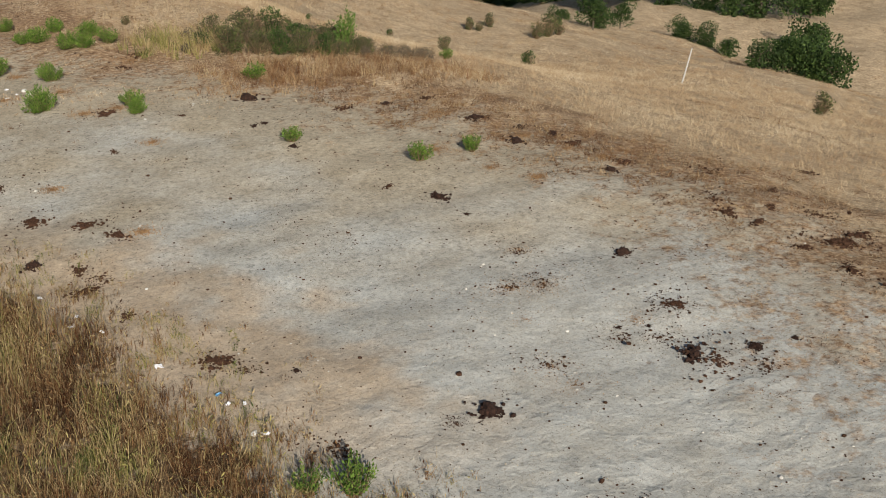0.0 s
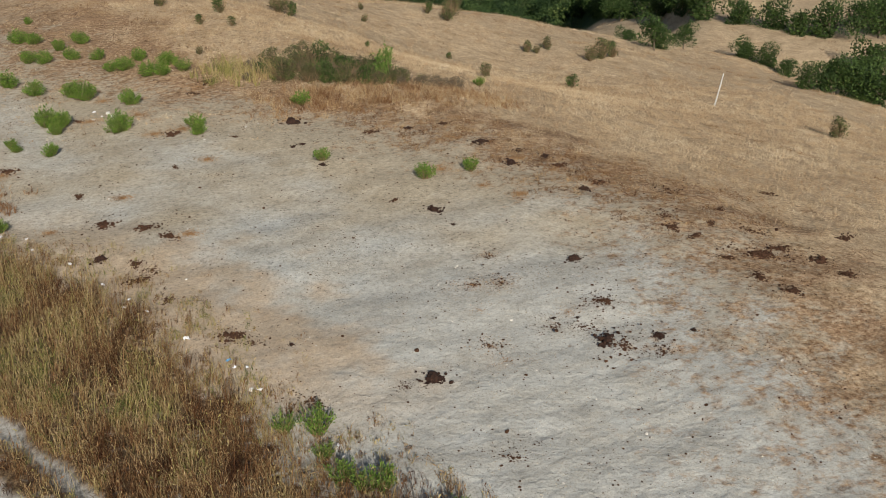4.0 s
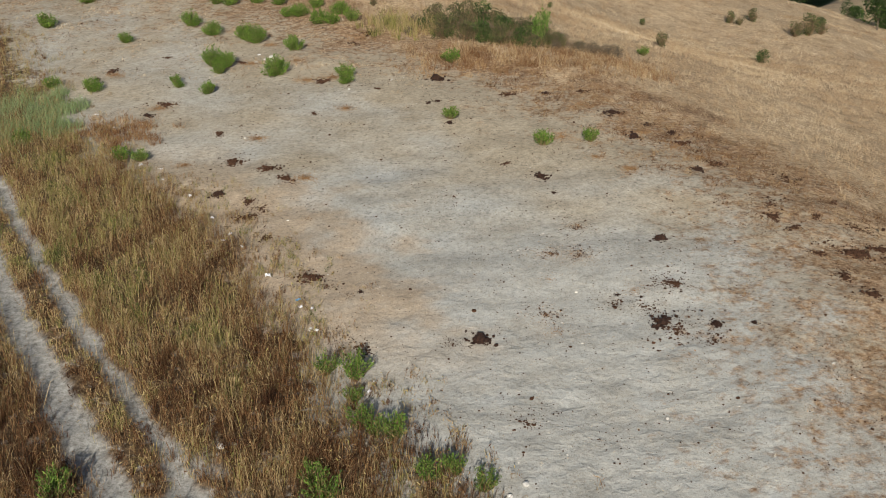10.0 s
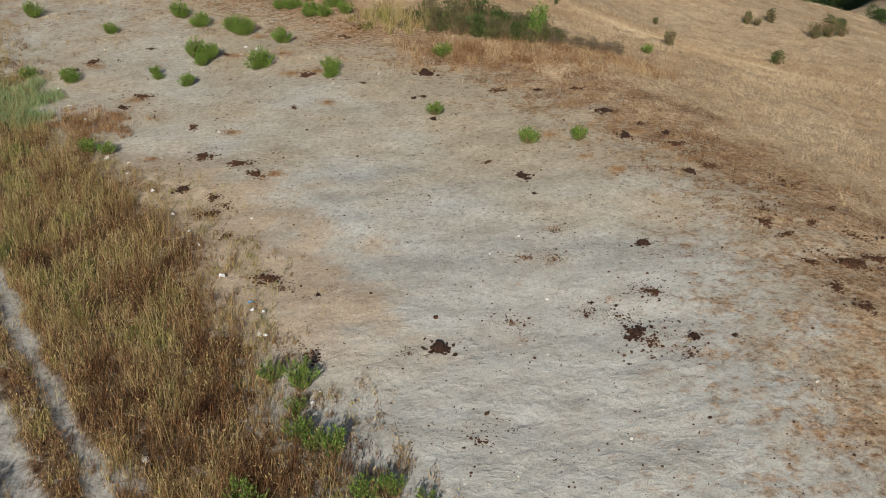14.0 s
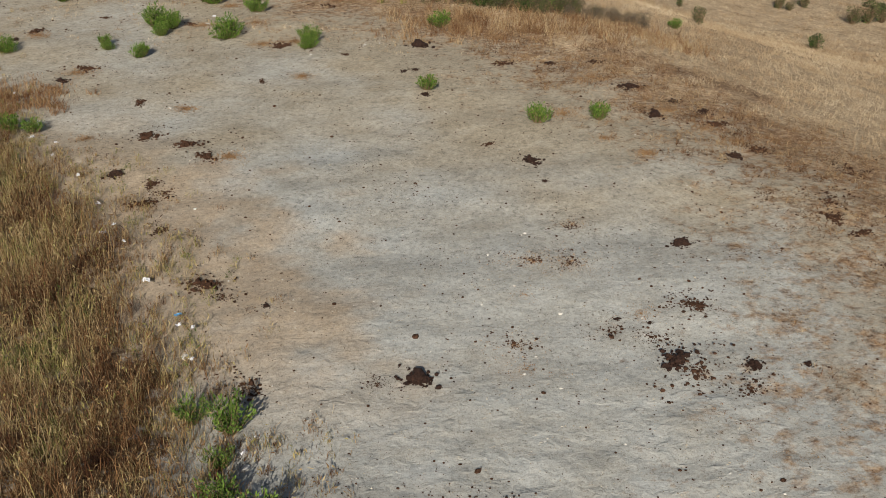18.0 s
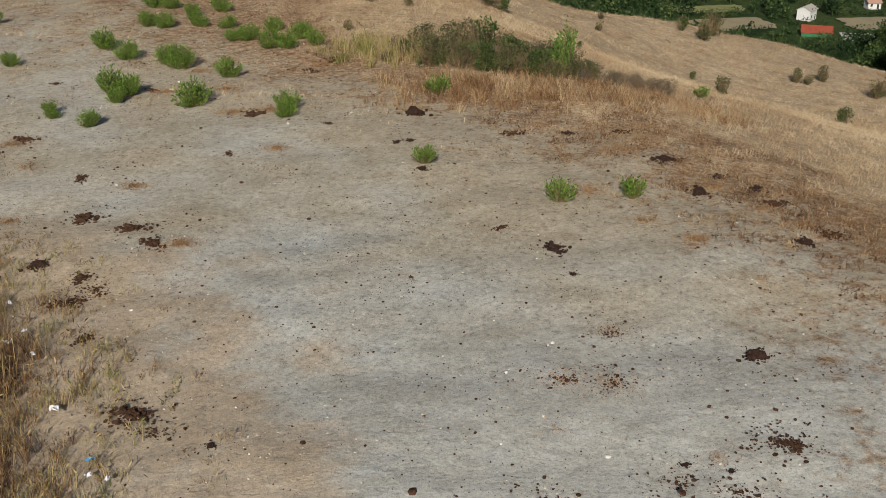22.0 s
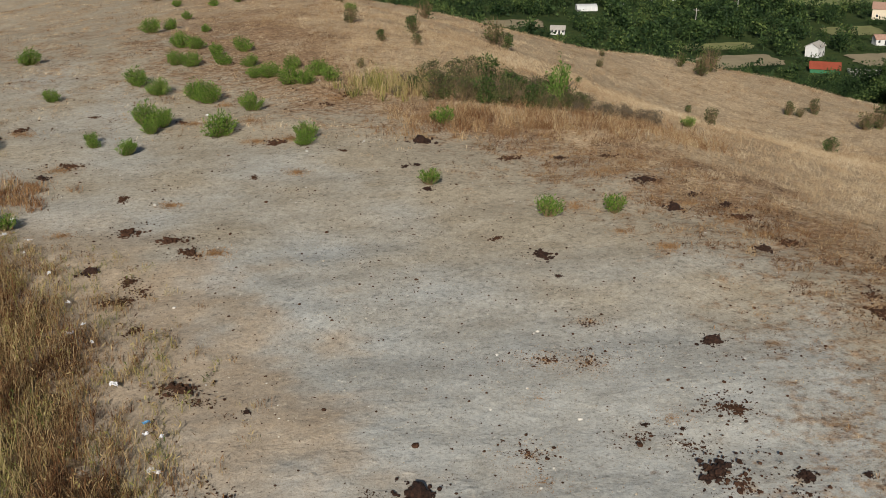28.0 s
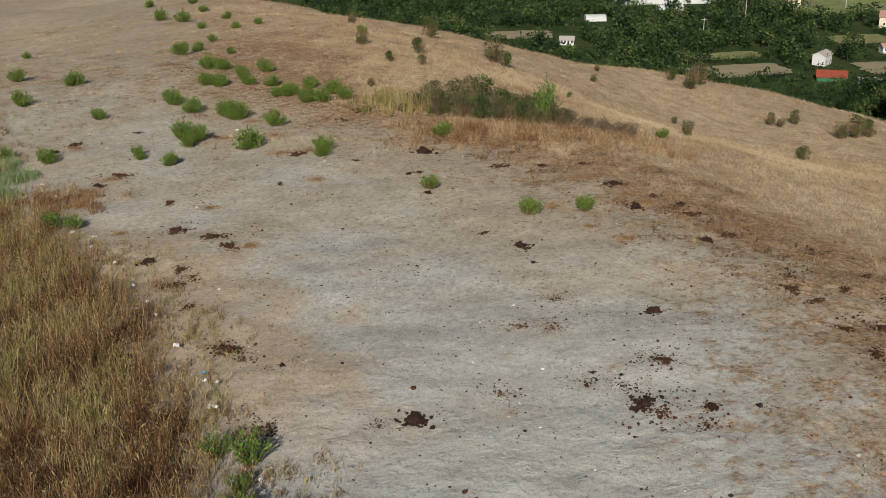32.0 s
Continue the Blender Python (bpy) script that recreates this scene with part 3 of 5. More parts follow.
# fresh green grass among the weeds
x, y = scatter(17000, -17.5, -12.0, 27.5, 34.5)
x, y = keep(ramp(1.0 - np.hypot((x + 14.7) / 2.4, (y - 31.0) / 3.0) + 0.25 * wave(x, y, 0.8, 44), 0, 0.4), x, y)
stuff("green_grass", mesh_of("green_grass", *blades(x, y, rng.uniform(0.2, 0.5, len(x)), rng.uniform(0.01, 0.02, len(x)), rng.uniform(0.2, 0.9, len(x)), rng), GREEN_GRASS), "grey-green grass patch in the dry weeds", "grass")
# a low brown weed patch that reaches onto the bare ground, and stubble on the upper ground
x, y, tone, big = tussocks(2600, -14, -7.5, 27.0, 33.5, lambda x, y: ramp(1.0 - np.hypot((x + 11.2) / 1.9, (y - 29.7) / 1.6) + 0.35 * wave(x, y, 0.7, 45), 0, 0.5), 14, 0.11, lambda x, y: 0.36 + 0.12 * wave(x, y, 0.8, 68), 0.08, 0.1)
grass("brown_weeds", x, y, rng.uniform(0.08, 0.24, len(x)), rng.uniform(0.007, 0.015, len(x)), rng.uniform(0.2, 1.0, len(x)), tone, GOLD_STRAW, "low brown weeds reaching onto bare clay")
x, y, tone, big = tussocks(26000, -30, 2, 30, 80, lambda x, y: 0.75 * ramp(wave(x, y, 2.2, 46) + 0.7 * wave(x, y, 0.6, 47), -0.7, 1.0) * ramp(y + 0.7 * straw_in(x, y), 25, 37) * ramp(-weed_in(x, y), -1, 1), 9, 0.14, lambda x, y: 0.44 + 0.17 * wave(x, y, 1.7, 69), 0.09, 0.16)
grass("stubble", x, y, rng.uniform(0.03, 0.13, len(x)), rng.uniform(0.008, 0.02, len(x)), rng.uniform(0.4, 1.3, len(x)), tone, STRAW, "short dry stubble on the upper clay")

# broken straw and grit lying on the clay
x, y = scatter(60000, -22, 11, 12, 58)
x, y = keep((0.12 + 0.88 * ramp(y + 2 * wave(x, y, 2.5, 72), 20, 32)) * ramp(-weed_in(x, y), -0.3, 0.5) * ramp(-straw_in(x, y), -3.0, 0.5) * (0.3 + 0.7 * ramp(wave(x, y, 1.1, 73), -0.6, 0.8)), x, y)
tone = rng.uniform(0.03, 0.97, len(x)) ** 1.25
grass("straw_litter", x, y, rng.uniform(0.012, 0.035, len(x)), rng.uniform(0.010, 0.022, len(x)), rng.uniform(1.2, 3.0, len(x)), tone, STRAW, "broken straw and chaff lying on bare clay")

# ---------------------------------------------------------------- plants
def crown_cards(seed, n, lumps, tall, wide, size, low=0.34):
    """Leaf clumps on the outside of several lumps, thinner inside."""
    r = np.random.RandomState(seed)
    cs = []
    for i in range(lumps):
        a, d = r.uniform(0, 6.283), wide * 0.55 * math.sqrt(r.uniform())
        cs.append((d * math.cos(a), d * math.sin(a), tall * r.uniform(low, 0.86), wide * r.uniform(0.35, 0.6)))
    cs = np.array(cs)
    k = r.randint(0, lumps, n)
    d = r.normal(size=(n, 3))
    d /= np.linalg.norm(d, axis=1)[:, None]
    p = cs[k, :3] + d * cs[k, 3:4] * r.uniform(0.6, 1.1, (n, 1)) * [1, 1, 0.85]
    p[:, 2] = np.maximum(p[:, 2], 0.04 * tall)
    return leaf_cards(p, r.uniform(0.6, 1.4, n) * size, r.uniform(0.5, 1.0, n) * size, r, 0.1, d * 0.7)


def plant_meshes(seed, tall, wide, stems, leaves, length, leaf_mat, squat=0.55, stout=1.0, bulge=0.0):
    """Stems that fan out from one root, and the small leaves along them: two meshes."""
    r = np.random.RandomState(seed)
    pieces, centres, outs = [], [], []
    lob = r.uniform(0.7, 1.25, 5)
    for i in range(stems):
        a = r.uniform(0, 6.283)
        reach = wide * math.sqrt(r.uniform(0.0, 1.0)) * lob[int(a / 6.2832 * 5) % 5]
        top = tall * r.uniform(0.65, 1.1) * (1 - squat * (reach / (wide * 1.25)) ** 2)
        p0 = Vector((0.12 * reach * math.cos(a), 0.12 * reach * math.sin(a), -0.03))
        p2 = Vector((reach * math.cos(a), reach * math.sin(a), top))
        p1 = (p0 + p2) / 2 + Vector((0.12 * reach * math.cos(a), 0.12 * reach * math.sin(a), 0.02))
        if bulge:
            p1 = p1.lerp(Vector((p2.x * 1.15, p2.y * 1.15, top * 0.12)), bulge * r.uniform(0.6, 1.1))
        pieces.append(tube([p0, p1, p2], [0.009 * stout, 0.006 * stout, 0.002 * stout], 3))
        for j in range(leaves):
            t = (0.12 if bulge else 0.25) + (0.88 if bulge else 0.75) * (j + r.uniform()) / leaves
            q = p0 * (1 - t) ** 2 + p1 * 2 * t * (1 - t) + p2 * t * t
            centres.append(np.array(q) + r.normal(size=3) * length * 0.3)
            outs.append((math.cos(a) * 0.6, math.sin(a) * 0.6, 0.5))
    centres = np.array(centres)
    n = len(centres)
    centres[:, 2] = np.maximum(centres[:, 2], 0.03)
    lv, lf = leaf_cards(centres, r.uniform(0.6, 1.3, n) * length, r.uniform(0.25, 0.45, n) * length, r, 0.3, np.array(outs))
    return mesh_of("branchwork", *joined(pieces), STEM), mesh_of("foliage", lv, lf, leaf_mat)


def plant(name, meshes, label, category, group=""):
    ob = new(name)
    part_of("branchwork", meshes[0], ob, "thin dry stems")
    part_of("foliage", meshes[1], ob)
    return tagged(ob, label, category, group)


def stand(ob, x, y, size=1.0, turn=0.0, lift=0.0):
    ob.matrix_basis = pose(x, y, float(height(x, y)) + lift, 0, 0, turn) @ Matrix.Diagonal((size, size, size, 1))
    return ob


def copies(kinds, places):
    """The first of each kind takes the first place meant for it; the rest are copies."""
    used = set()
    for i, (x, y, size) in enumerate(places):
        k = (i * 7 + int(abs(x) * 3)) % len(kinds)
        if k in used:
            ob = copy_thing(kinds[k], Matrix())
        else:
            ob = kinds[k]
            used.add(k)
        stand(ob, x, y, size, (i * 77) % 360)
    for k, ob in enumerate(kinds):
        if k not in used:
            for c in list(ob.children):
                bpy.data.objects.remove(c)
            bpy.data.objects.remove(ob)


GREEN = "low round bright green leafy bush on bare clay"
bushes = [plant("green_bush", plant_meshes(100 + i, 0.66, 0.48, 96, 18, 0.085, LEAF, 0.75, 0.7, 0.35), GREEN, "bush", "green bushes on the clay") for i in range(6)]
copies(bushes, [
    (-16.0, 46.7, 0.95), (-12.9, 39.7, 0.66), (-10.7, 41.7, 0.92), (-9.6, 40.4, 0.86), (-8.2, 39.7, 1.0), (-7.75, 39.3, 0.95), (-6.25, 38.0, 0.84), (-9.0, 36.3, 1.05), (-8.5, 36.2, 0.85), (-8.65, 35.5, 0.62),
    (-6.6, 35.1, 1.05), (-8.75, 33.3, 0.68), (-9.85, 33.9, 0.42), (-4.1, 33.8, 0.64), (-13.0, 53.2, 1.0), (-12.5, 54.6, 0.75), (-10.7, 48.7, 0.95), (-10.1, 48.4, 0.8), (-10.6, 52.8, 0.5), (-8.2, 47.8, 0.9),
    (-9.0, 46.9, 0.72), (-8.5, 45.2, 0.75), (-10.1, 45.0, 0.85), (-9.5, 44.9, 0.8), (-7.4, 44.9, 0.7), (-6.4, 42.8, 0.85), (-5.5, 41.4, 0.9), (-5.0, 41.2, 0.8), (-5.8, 44.1, 0.75), (-4.75, 42.8, 0.9), (-6.9, 42.8, 0.62),
    (-19.7, 75.8, 1.2), (-17.5, 72.6, 1.15), (-17.9, 80.3, 0.8), (-12.7, 58.6, 0.6), (-15.0, 66.6, 0.6), (-12.5, 64.1, 0.6), (-11.4, 64.9, 0.6), (-14.7, 72.6, 0.75), (-25.4, 94.3, 1.0), (-20.8, 90.0, 1.0),
    (-19.5, 49.7, 0.9), (-16.6, 42.3, 0.95), (-12.8, 33.9, 0.78), (-14.3, 34.4, 0.66), (-13.8, 29.1, 0.7), (-22.8, 59.8, 0.55)])
tuft = [plant("green_tuft", plant_meshes(120 + i, 0.42, 0.30, 60, 12, 0.07, LEAF), "small yellow-green leafy plant on bare clay", "plant", "small green plants") for i in range(3)]
copies(tuft, [(-4.15, 34.5, 1.2), (-0.4, 35.8, 1.2), (-0.65, 29.75, 0.95), (1.95, 27.3, 1.1), (3.42, 27.5, 1.0), (-10.0, 34.3, 0.8),
              (-10.4, 27.3, 1.1), (-9.85, 27.3, 0.9), (-5.0, 58.0, 1.0), (-4.2, 41.5, 1.2), (7.6, 41.1, 0.9)])
WEED_LEAF = blade_material("weed_leaf", [(0.05, (0.022, 0.042, 0.010)), (0.4, (0.065, 0.115, 0.02)), (0.75, (0.12, 0.19, 0.03)), (1.0, (0.24, 0.30, 0.07))], 1.5, 0.75, 0.12, 0.8)
spiky = [plant("leafy_weed", plant_meshes(140 + i, 0.58, 0.36, 42, 20, 0.075, WEED_LEAF, 0.25), "upright green leafy weed at the edge of dry grass", "plant", "leafy weeds in the dry grass") for i in range(3)]
copies(spiky, [(-3.7, 15.3, 0.75), (-3.1, 15.0, 1.05), (-2.9, 13.2, 0.85), (-2.3, 12.8, 0.95), (-2.6, 12.9, 0.7), (-1.7, 11.5, 0.85), (-1.2, 11.6, 0.75), (-3.5, 11.1, 1.0), (-3.7, 11.6, 0.8),
               (-8.2, 11.4, 1.1), (-10.5, 14.8, 1.0), (-3.1, 14.2, 0.6), (-0.7, 11.2, 0.7)])

# the shrub thicket: green shrubs, then grey low ones, and one bright sapling
def shrub_meshes(seed, tall, wide, leaf_mat, leaves, size=0.075, lumps=16, twigs=1.18):
    """A shrub of bare crooked branches with leaf clumps round their ends."""
    wood, _ = plant_meshes(seed, tall * twigs, wide * (twigs - 0.06), 100 if twigs > 1 else 40, 1, 0.1, leaf_mat, 0.45, 0.9)
    return wood, mesh_of("foliage", *crown_cards(seed + 3, leaves, lumps, tall, wide * 0.85, size, 0.12), leaf_mat)


THICKET_GREEN = ("dense dark green shrub in a hillside thicket", "olive-green twiggy shrub in a hillside thicket")
dark = [plant("dark_shrub", shrub_meshes(200 + i, 0.95 + 0.17 * (i % 3), 0.85, (DARK_LEAF, MID_LEAF)[i % 2], 2100 - 700 * (i % 2), 0.085, 9), THICKET_GREEN[i % 2], "shrub", "thicket shrubs") for i in range(6)]
copies(dark, [(-0.6, 39.2, 0.74), (0.2, 38.5, 0.62), (0.9, 38.1, 0.66), (1.5, 37.7, 0.66), (2.2, 37.7, 0.62), (0.0, 40.2, 0.84), (0.9, 39.6, 0.86), (1.8, 39.3, 0.84), (2.6, 38.9, 0.78), (-0.9, 40.8, 0.7),
              (0.6, 41.2, 0.8), (1.5, 40.7, 0.78), (3.2, 38.0, 0.62), (2.7, 37.5, 0.5), (3.7, 38.3, 0.48), (-1.3, 40.1, 0.5), (4.5, 38.3, 0.36)])
dull = [plant("brown_shrub", shrub_meshes(220 + i, 0.85, 0.85, DULL_LEAF, 1300, 0.065, 9), "half-dry grey-brown shrub in a hillside thicket", "shrub", "thicket shrubs") for i in range(4)]
copies(dull, [(2.4, 40.1, 0.78), (3.2, 39.3, 0.78), (3.9, 38.8, 0.6), (4.4, 38.1, 0.55), (5.0, 38.1, 0.58), (5.6, 38.4, 0.56), (6.1, 38.9, 0.5), (1.2, 38.7, 0.6), (0.3, 39.3, 0.58), (-1.7, 40.8, 0.46), (-1.9, 39.6, 0.36), (3.6, 37.8, 0.42), (1.9, 38.1, 0.5)])
sapling = plant("sapling", plant_meshes(243, 2.0, 0.42, 30, 24, 0.16, SAPLING_LEAF, 0.6), "bright green sapling rising out of the thicket", "sapling")
stand(sapling, 3.05, 38.1, 0.82)
# scattered shrubs on the dry slope
slope = [plant("slope_shrub", shrub_meshes(250 + 5 * i, 0.95, 0.5, (DARK_LEAF, MID_LEAF, MID_LEAF)[i], 520, 0.085, 8, 1.05), "lone green shrub on the dry hillside", "shrub", "shrubs on the hillside") for i in range(3)]
copies(slope, [(-4.6, 54.0, 0.75), (-1.9, 53.0, 0.85), (1.7, 60.0, 1.35), (2.3, 59.6, 0.9), (-1.8, 67.0, 1.3), (7.7, 67.0, 0.55), (8.4, 72.0, 0.5), (9.6, 47.0, 0.7), (18.0, 66.0, 0.8), (18.5, 65.7, 0.6), (19.6, 67.0, 0.85), (16.5, 54.0, 0.85),
               (21.5, 64.0, 1.1), (22.6, 64.8, 1.4), (23.6, 65.6, 1.2), (14.4, 72.5, 1.3), (15.4, 75.0, 1.5), (13.4, 74.0, 0.9), (-3.4, 44.0, 0.4), (-6.2, 66.0, 0.7), (11.5, 61.0, 0.45), (5.0, 52.0, 0.35), (25.4, 42.2, 1.1), (-1.6, 49.5, 0.5), (-3.0, 49.7, 0.55)])

# ---------------------------------------------------------------- droppings, stones, litter
def blob(seed, rough=0.25, sub=1):
    bm = bmesh.new()
    bmesh.ops.create_icosphere(bm, subdivisions=sub, radius=1.0)
    noise_seed = seed * 7.31
    for v in bm.verts:
        v.co *= 1 + rough * noise.noise(v.co * 1.4 + Vector((noise_seed, 0, 0)))
    bm.verts.ensure_lookup_table()
    out = [tuple(v.co) for v in bm.verts], [[v.index for v in f.verts] for f in bm.faces]
    bm.free()
    return out


def lumps(seed, wide, count, spread, size, flat, pieces=()):
    """Loose small lumps strewn round a spot."""
    r = np.random.RandomState(seed)
    pieces = list(pieces)
    shapes = [blob(seed + k, 0.6) for k in range(4)]
    for i in range(count):
        tv, tt = shapes[i % 4]
        a, d = r.uniform(0, 6.283), abs(r.normal()) * spread
        s = size * math.exp(r.normal() * 0.5)
        v = np.asarray(tv) * [s * r.uniform(0.8, 1.6), s * r.uniform(0.8, 1.4), s * flat]
        pieces.append((v + [wide * d * math.cos(a), wide * 0.75 * d * math.sin(a), s * flat * 0.4], tt))
    return joined(pieces)


def mound(seed, wide, high, balls=26):
    """One uneven, knobbly heap that runs out flat."""
    r = np.random.RandomState(seed)
    n, m = 52, 14
    a = np.linspace(0, 6.2832, n, endpoint=False)
    edge = np.array([1 + 0.4 * noise.noise((math.cos(t) * 1.7 + seed, math.sin(t) * 1.7, 0)) + 0.4 * noise.noise((math.cos(t) * 4 + seed, math.sin(t) * 4, 3)) for t in a])
    q = np.arange(1, m + 1)[:, None] / m
    px, py = (wide * q * edge * np.cos(a)).ravel(), (0.75 * wide * q * edge * np.sin(a)).ravel()
    px, py = np.concatenate([[0], px]), np.concatenate([[0], py])
    z = np.full(len(px), -0.01)
    for i in range(balls):
        t, d = r.uniform(0, 6.283), wide * 0.9 * r.uniform() ** 0.6
        bx, by, br = d * math.cos(t), 0.75 * d * math.sin(t), wide * r.uniform(0.13, 0.26)
        lift = high * max(0.0, 1 - (d / wide) ** 2) * r.uniform(0.2, 1.0) - br * 0.45
        k = br ** 2 - (px - bx) ** 2 - (py - by) ** 2
        z = np.maximum(z, np.where(k > 0, lift + np.sqrt(np.maximum(k, 0)) * min(1.0, high / 0.06), -0.01))
    z[-n:] = -0.02
    f = [(0, 1 + i, 1 + (i + 1) % n) for i in range(n)]
    for j in range(m - 1):
        for i in range(n):
            p0, p1 = 1 + j * n + i, 1 + j * n + (i + 1) % n
            f += [(p0, p0 + n, p1 + n), (p0, p1 + n, p1)]
    return np.stack([px, py, z], 1), f


def heap(seed, wide, high, count, size):
    """Lumps piled over a low mound, loose towards its edge."""
    r = np.random.RandomState(seed)
    pieces, loose = [mound(seed, wide * 0.62, high * 0.6, 16)], []
    shapes = [blob(seed + k, 0.7) for k in range(4)]
    p = r.uniform(0, 6.283)
    for i in range(count):
        a, d = r.uniform(0, 6.283), min(abs(r.normal()) * 0.62, 1.7)
        reach = wide * d * (1 + 0.42 * math.sin(2 * a + p) + 0.25 * math.sin(3 * a - p))
        s = size * math.exp(r.normal() * 0.35) * (0.85 if d < 1 else 0.5)
        v = np.asarray(shapes[i % 4][0]) * [s * r.uniform(0.9, 1.4), s * r.uniform(0.8, 1.2), s * 0.8]
        c, sn = math.cos(a * 5), math.sin(a * 5)
        v = np.stack([v[:, 0] * c - v[:, 1] * sn, v[:, 0] * sn + v[:, 1] * c, v[:, 2]], 1)
        near = reach < wide * 0.6
        (pieces if near else loose).append((v + [reach * math.cos(a), 0.75 * reach * math.sin(a), high * max(0.0, 1 - d * d) * r.uniform(0.3, 1.0) * near + s * 0.3], shapes[i % 4][1]))
    return joined(pieces), loose


fresh_heaps = [heap(300 + i, 0.29, 0.045, 80, 0.036) for i in range(4)]
old_heaps = [heap(310 + i, 0.31, 0.025, 80, 0.030) for i in range(4)]
mounds = [mesh_of("mound", *h[0], DUNG) for h in fresh_heaps]
old_mounds = [mesh_of("mound", *h[0], OLD_DUNG) for h in old_heaps]
fresh_bits = [mesh_of("crumbs", *lumps(340 + i, 0.40, 60, 0.7, 0.012, 0.95, fresh_heaps[i][1]), DUNG) for i in range(4)]
old_bits = [mesh_of("crumbs", *lumps(350 + i, 0.42, 110, 0.75, 0.0085, 0.9, old_heaps[i][1]), OLD_DUNG) for i in range(4)]
strewn = [mesh_of("strewn_droppings", *lumps(360 + i, 0.5, 260, 0.8, 0.0078, 0.7), OLD_DUNG) for i in range(4)]
FRESH = [(-0.5, 16.3, 1.0), (3.45, 16.75, 1.1), (4.6, 16.6, 0.65), (5.4, 16.6, 0.35), (4.2, 20.9, 0.8), (1.7, 25.0, 0.95), (1.9, 23.8, 0.3), (6.1, 25.2, 0.85), (4.8, 27.9, 0.9), (4.4, 30.0, 1.0),
         (5.4, 29.1, 0.7), (6.0, 28.4, 0.8), (-1.0, 34.0, 1.2), (-1.3, 31.4, 0.45), (-1.0, 31.5, 0.45), (-0.7, 29.4, 0.55), (-7.2, 24.6, 0.8), (-10.4, 31.3, 0.8), (2.6, 32.2, 0.7), (-12.9, 35.1, 0.6), (-3.1, 18.6, 0.3), (2.7, 18.1, 0.25), (3.2, 17.9, 0.22)]
OLD = [(6.7, 25.7, 0.9), (6.1, 27.4, 1.0), (-5.4, 25.4, 1.0), (-6.0, 26.3, 1.1), (-7.1, 27.0, 1.2), (-6.3, 24.1, 0.8), (-6.3, 23.1, 0.9), (-5.6, 21.7, 0.7),
       (-4.3, 19.4, 1.2), (-10.0, 32.3, 1.1), (-12.6, 36.0, 1.0), (-8.0, 36.6, 0.7), (-4.9, 34.1, 1.1), (-3.4, 39.7, 1.2), (-4.0, 38.5, 0.8), (1.3, 32.1, 0.9), (3.8, 32.2, 0.9),
       (7.3, 21.9, 0.95), (7.6, 21.2, 0.7), (8.4, 21.9, 0.6), (8.7, 19.8, 1.3), (9.4, 20.1, 0.9), (8.0, 18.5, 0.75), (7.8, 19.8, 0.65), (10.0, 19.2, 1.1), (9.2, 23.0, 0.65), (12.2, 25.8, 0.9), (11.8, 21.0, 1.0), (10.1, 18.2, 0.85), (8.3, 17.5, 0.9),
       (0.8, 26.1, 0.5), (-7.8, 29.3, 0.7), (4.05, 18.4, 0.7), (-10.9, 37.6, 0.6), (-5.0, 30.9, 0.5), (-3.0, 33.0, 0.4)]
STREWN = [(1.45, 20.2, 1.0), (2.1, 20.05, 0.95), (1.0, 17.3, 1.0), (2.3, 21.7, 0.8), (3.7, 16.45, 1.5), (3.2, 17.5, 0.9), (3.9, 18.5, 1.2), (-2.9, 16.1, 1.4), (8.7, 19.7, 1.7), (8.0, 18.6, 1.0), (-1.1, 16.2, 0.6), (2.6, 17.7, 1.0), (7.4, 22.6, 1.2), (9.2, 21.4, 1.3), (8.4, 24.6, 1.2), (-5.9, 23.6, 1.2), (0.2, 13.2, 1.0), (4.4, 15.9, 1.1), (-3.9, 18.9, 1.0)]
for label, heaps, bits, places in (("fresh dark brown horse droppings on bare clay", mounds, fresh_bits, FRESH), ("dry flattened brown horse droppings on bare clay", old_mounds, old_bits, OLD)):
    for i, (px, py, size) in enumerate(places):
        size = size * 0.98
        ob = tagged(new("dung_pat", heaps[i % 4]), label, "droppings", "droppings on the clay")
        tagged(part_of("crumb_scatter", bits[i % 4], ob), kind="stuff")
        stand(ob, px, py, size, (i * 61) % 360, 0.005)
for i, (px, py, size) in enumerate(STREWN):
    stand(stuff("strewn_droppings", strewn[i % 4], "dry trampled droppings strewn over clay", "droppings"), px, py, size, i * 67)
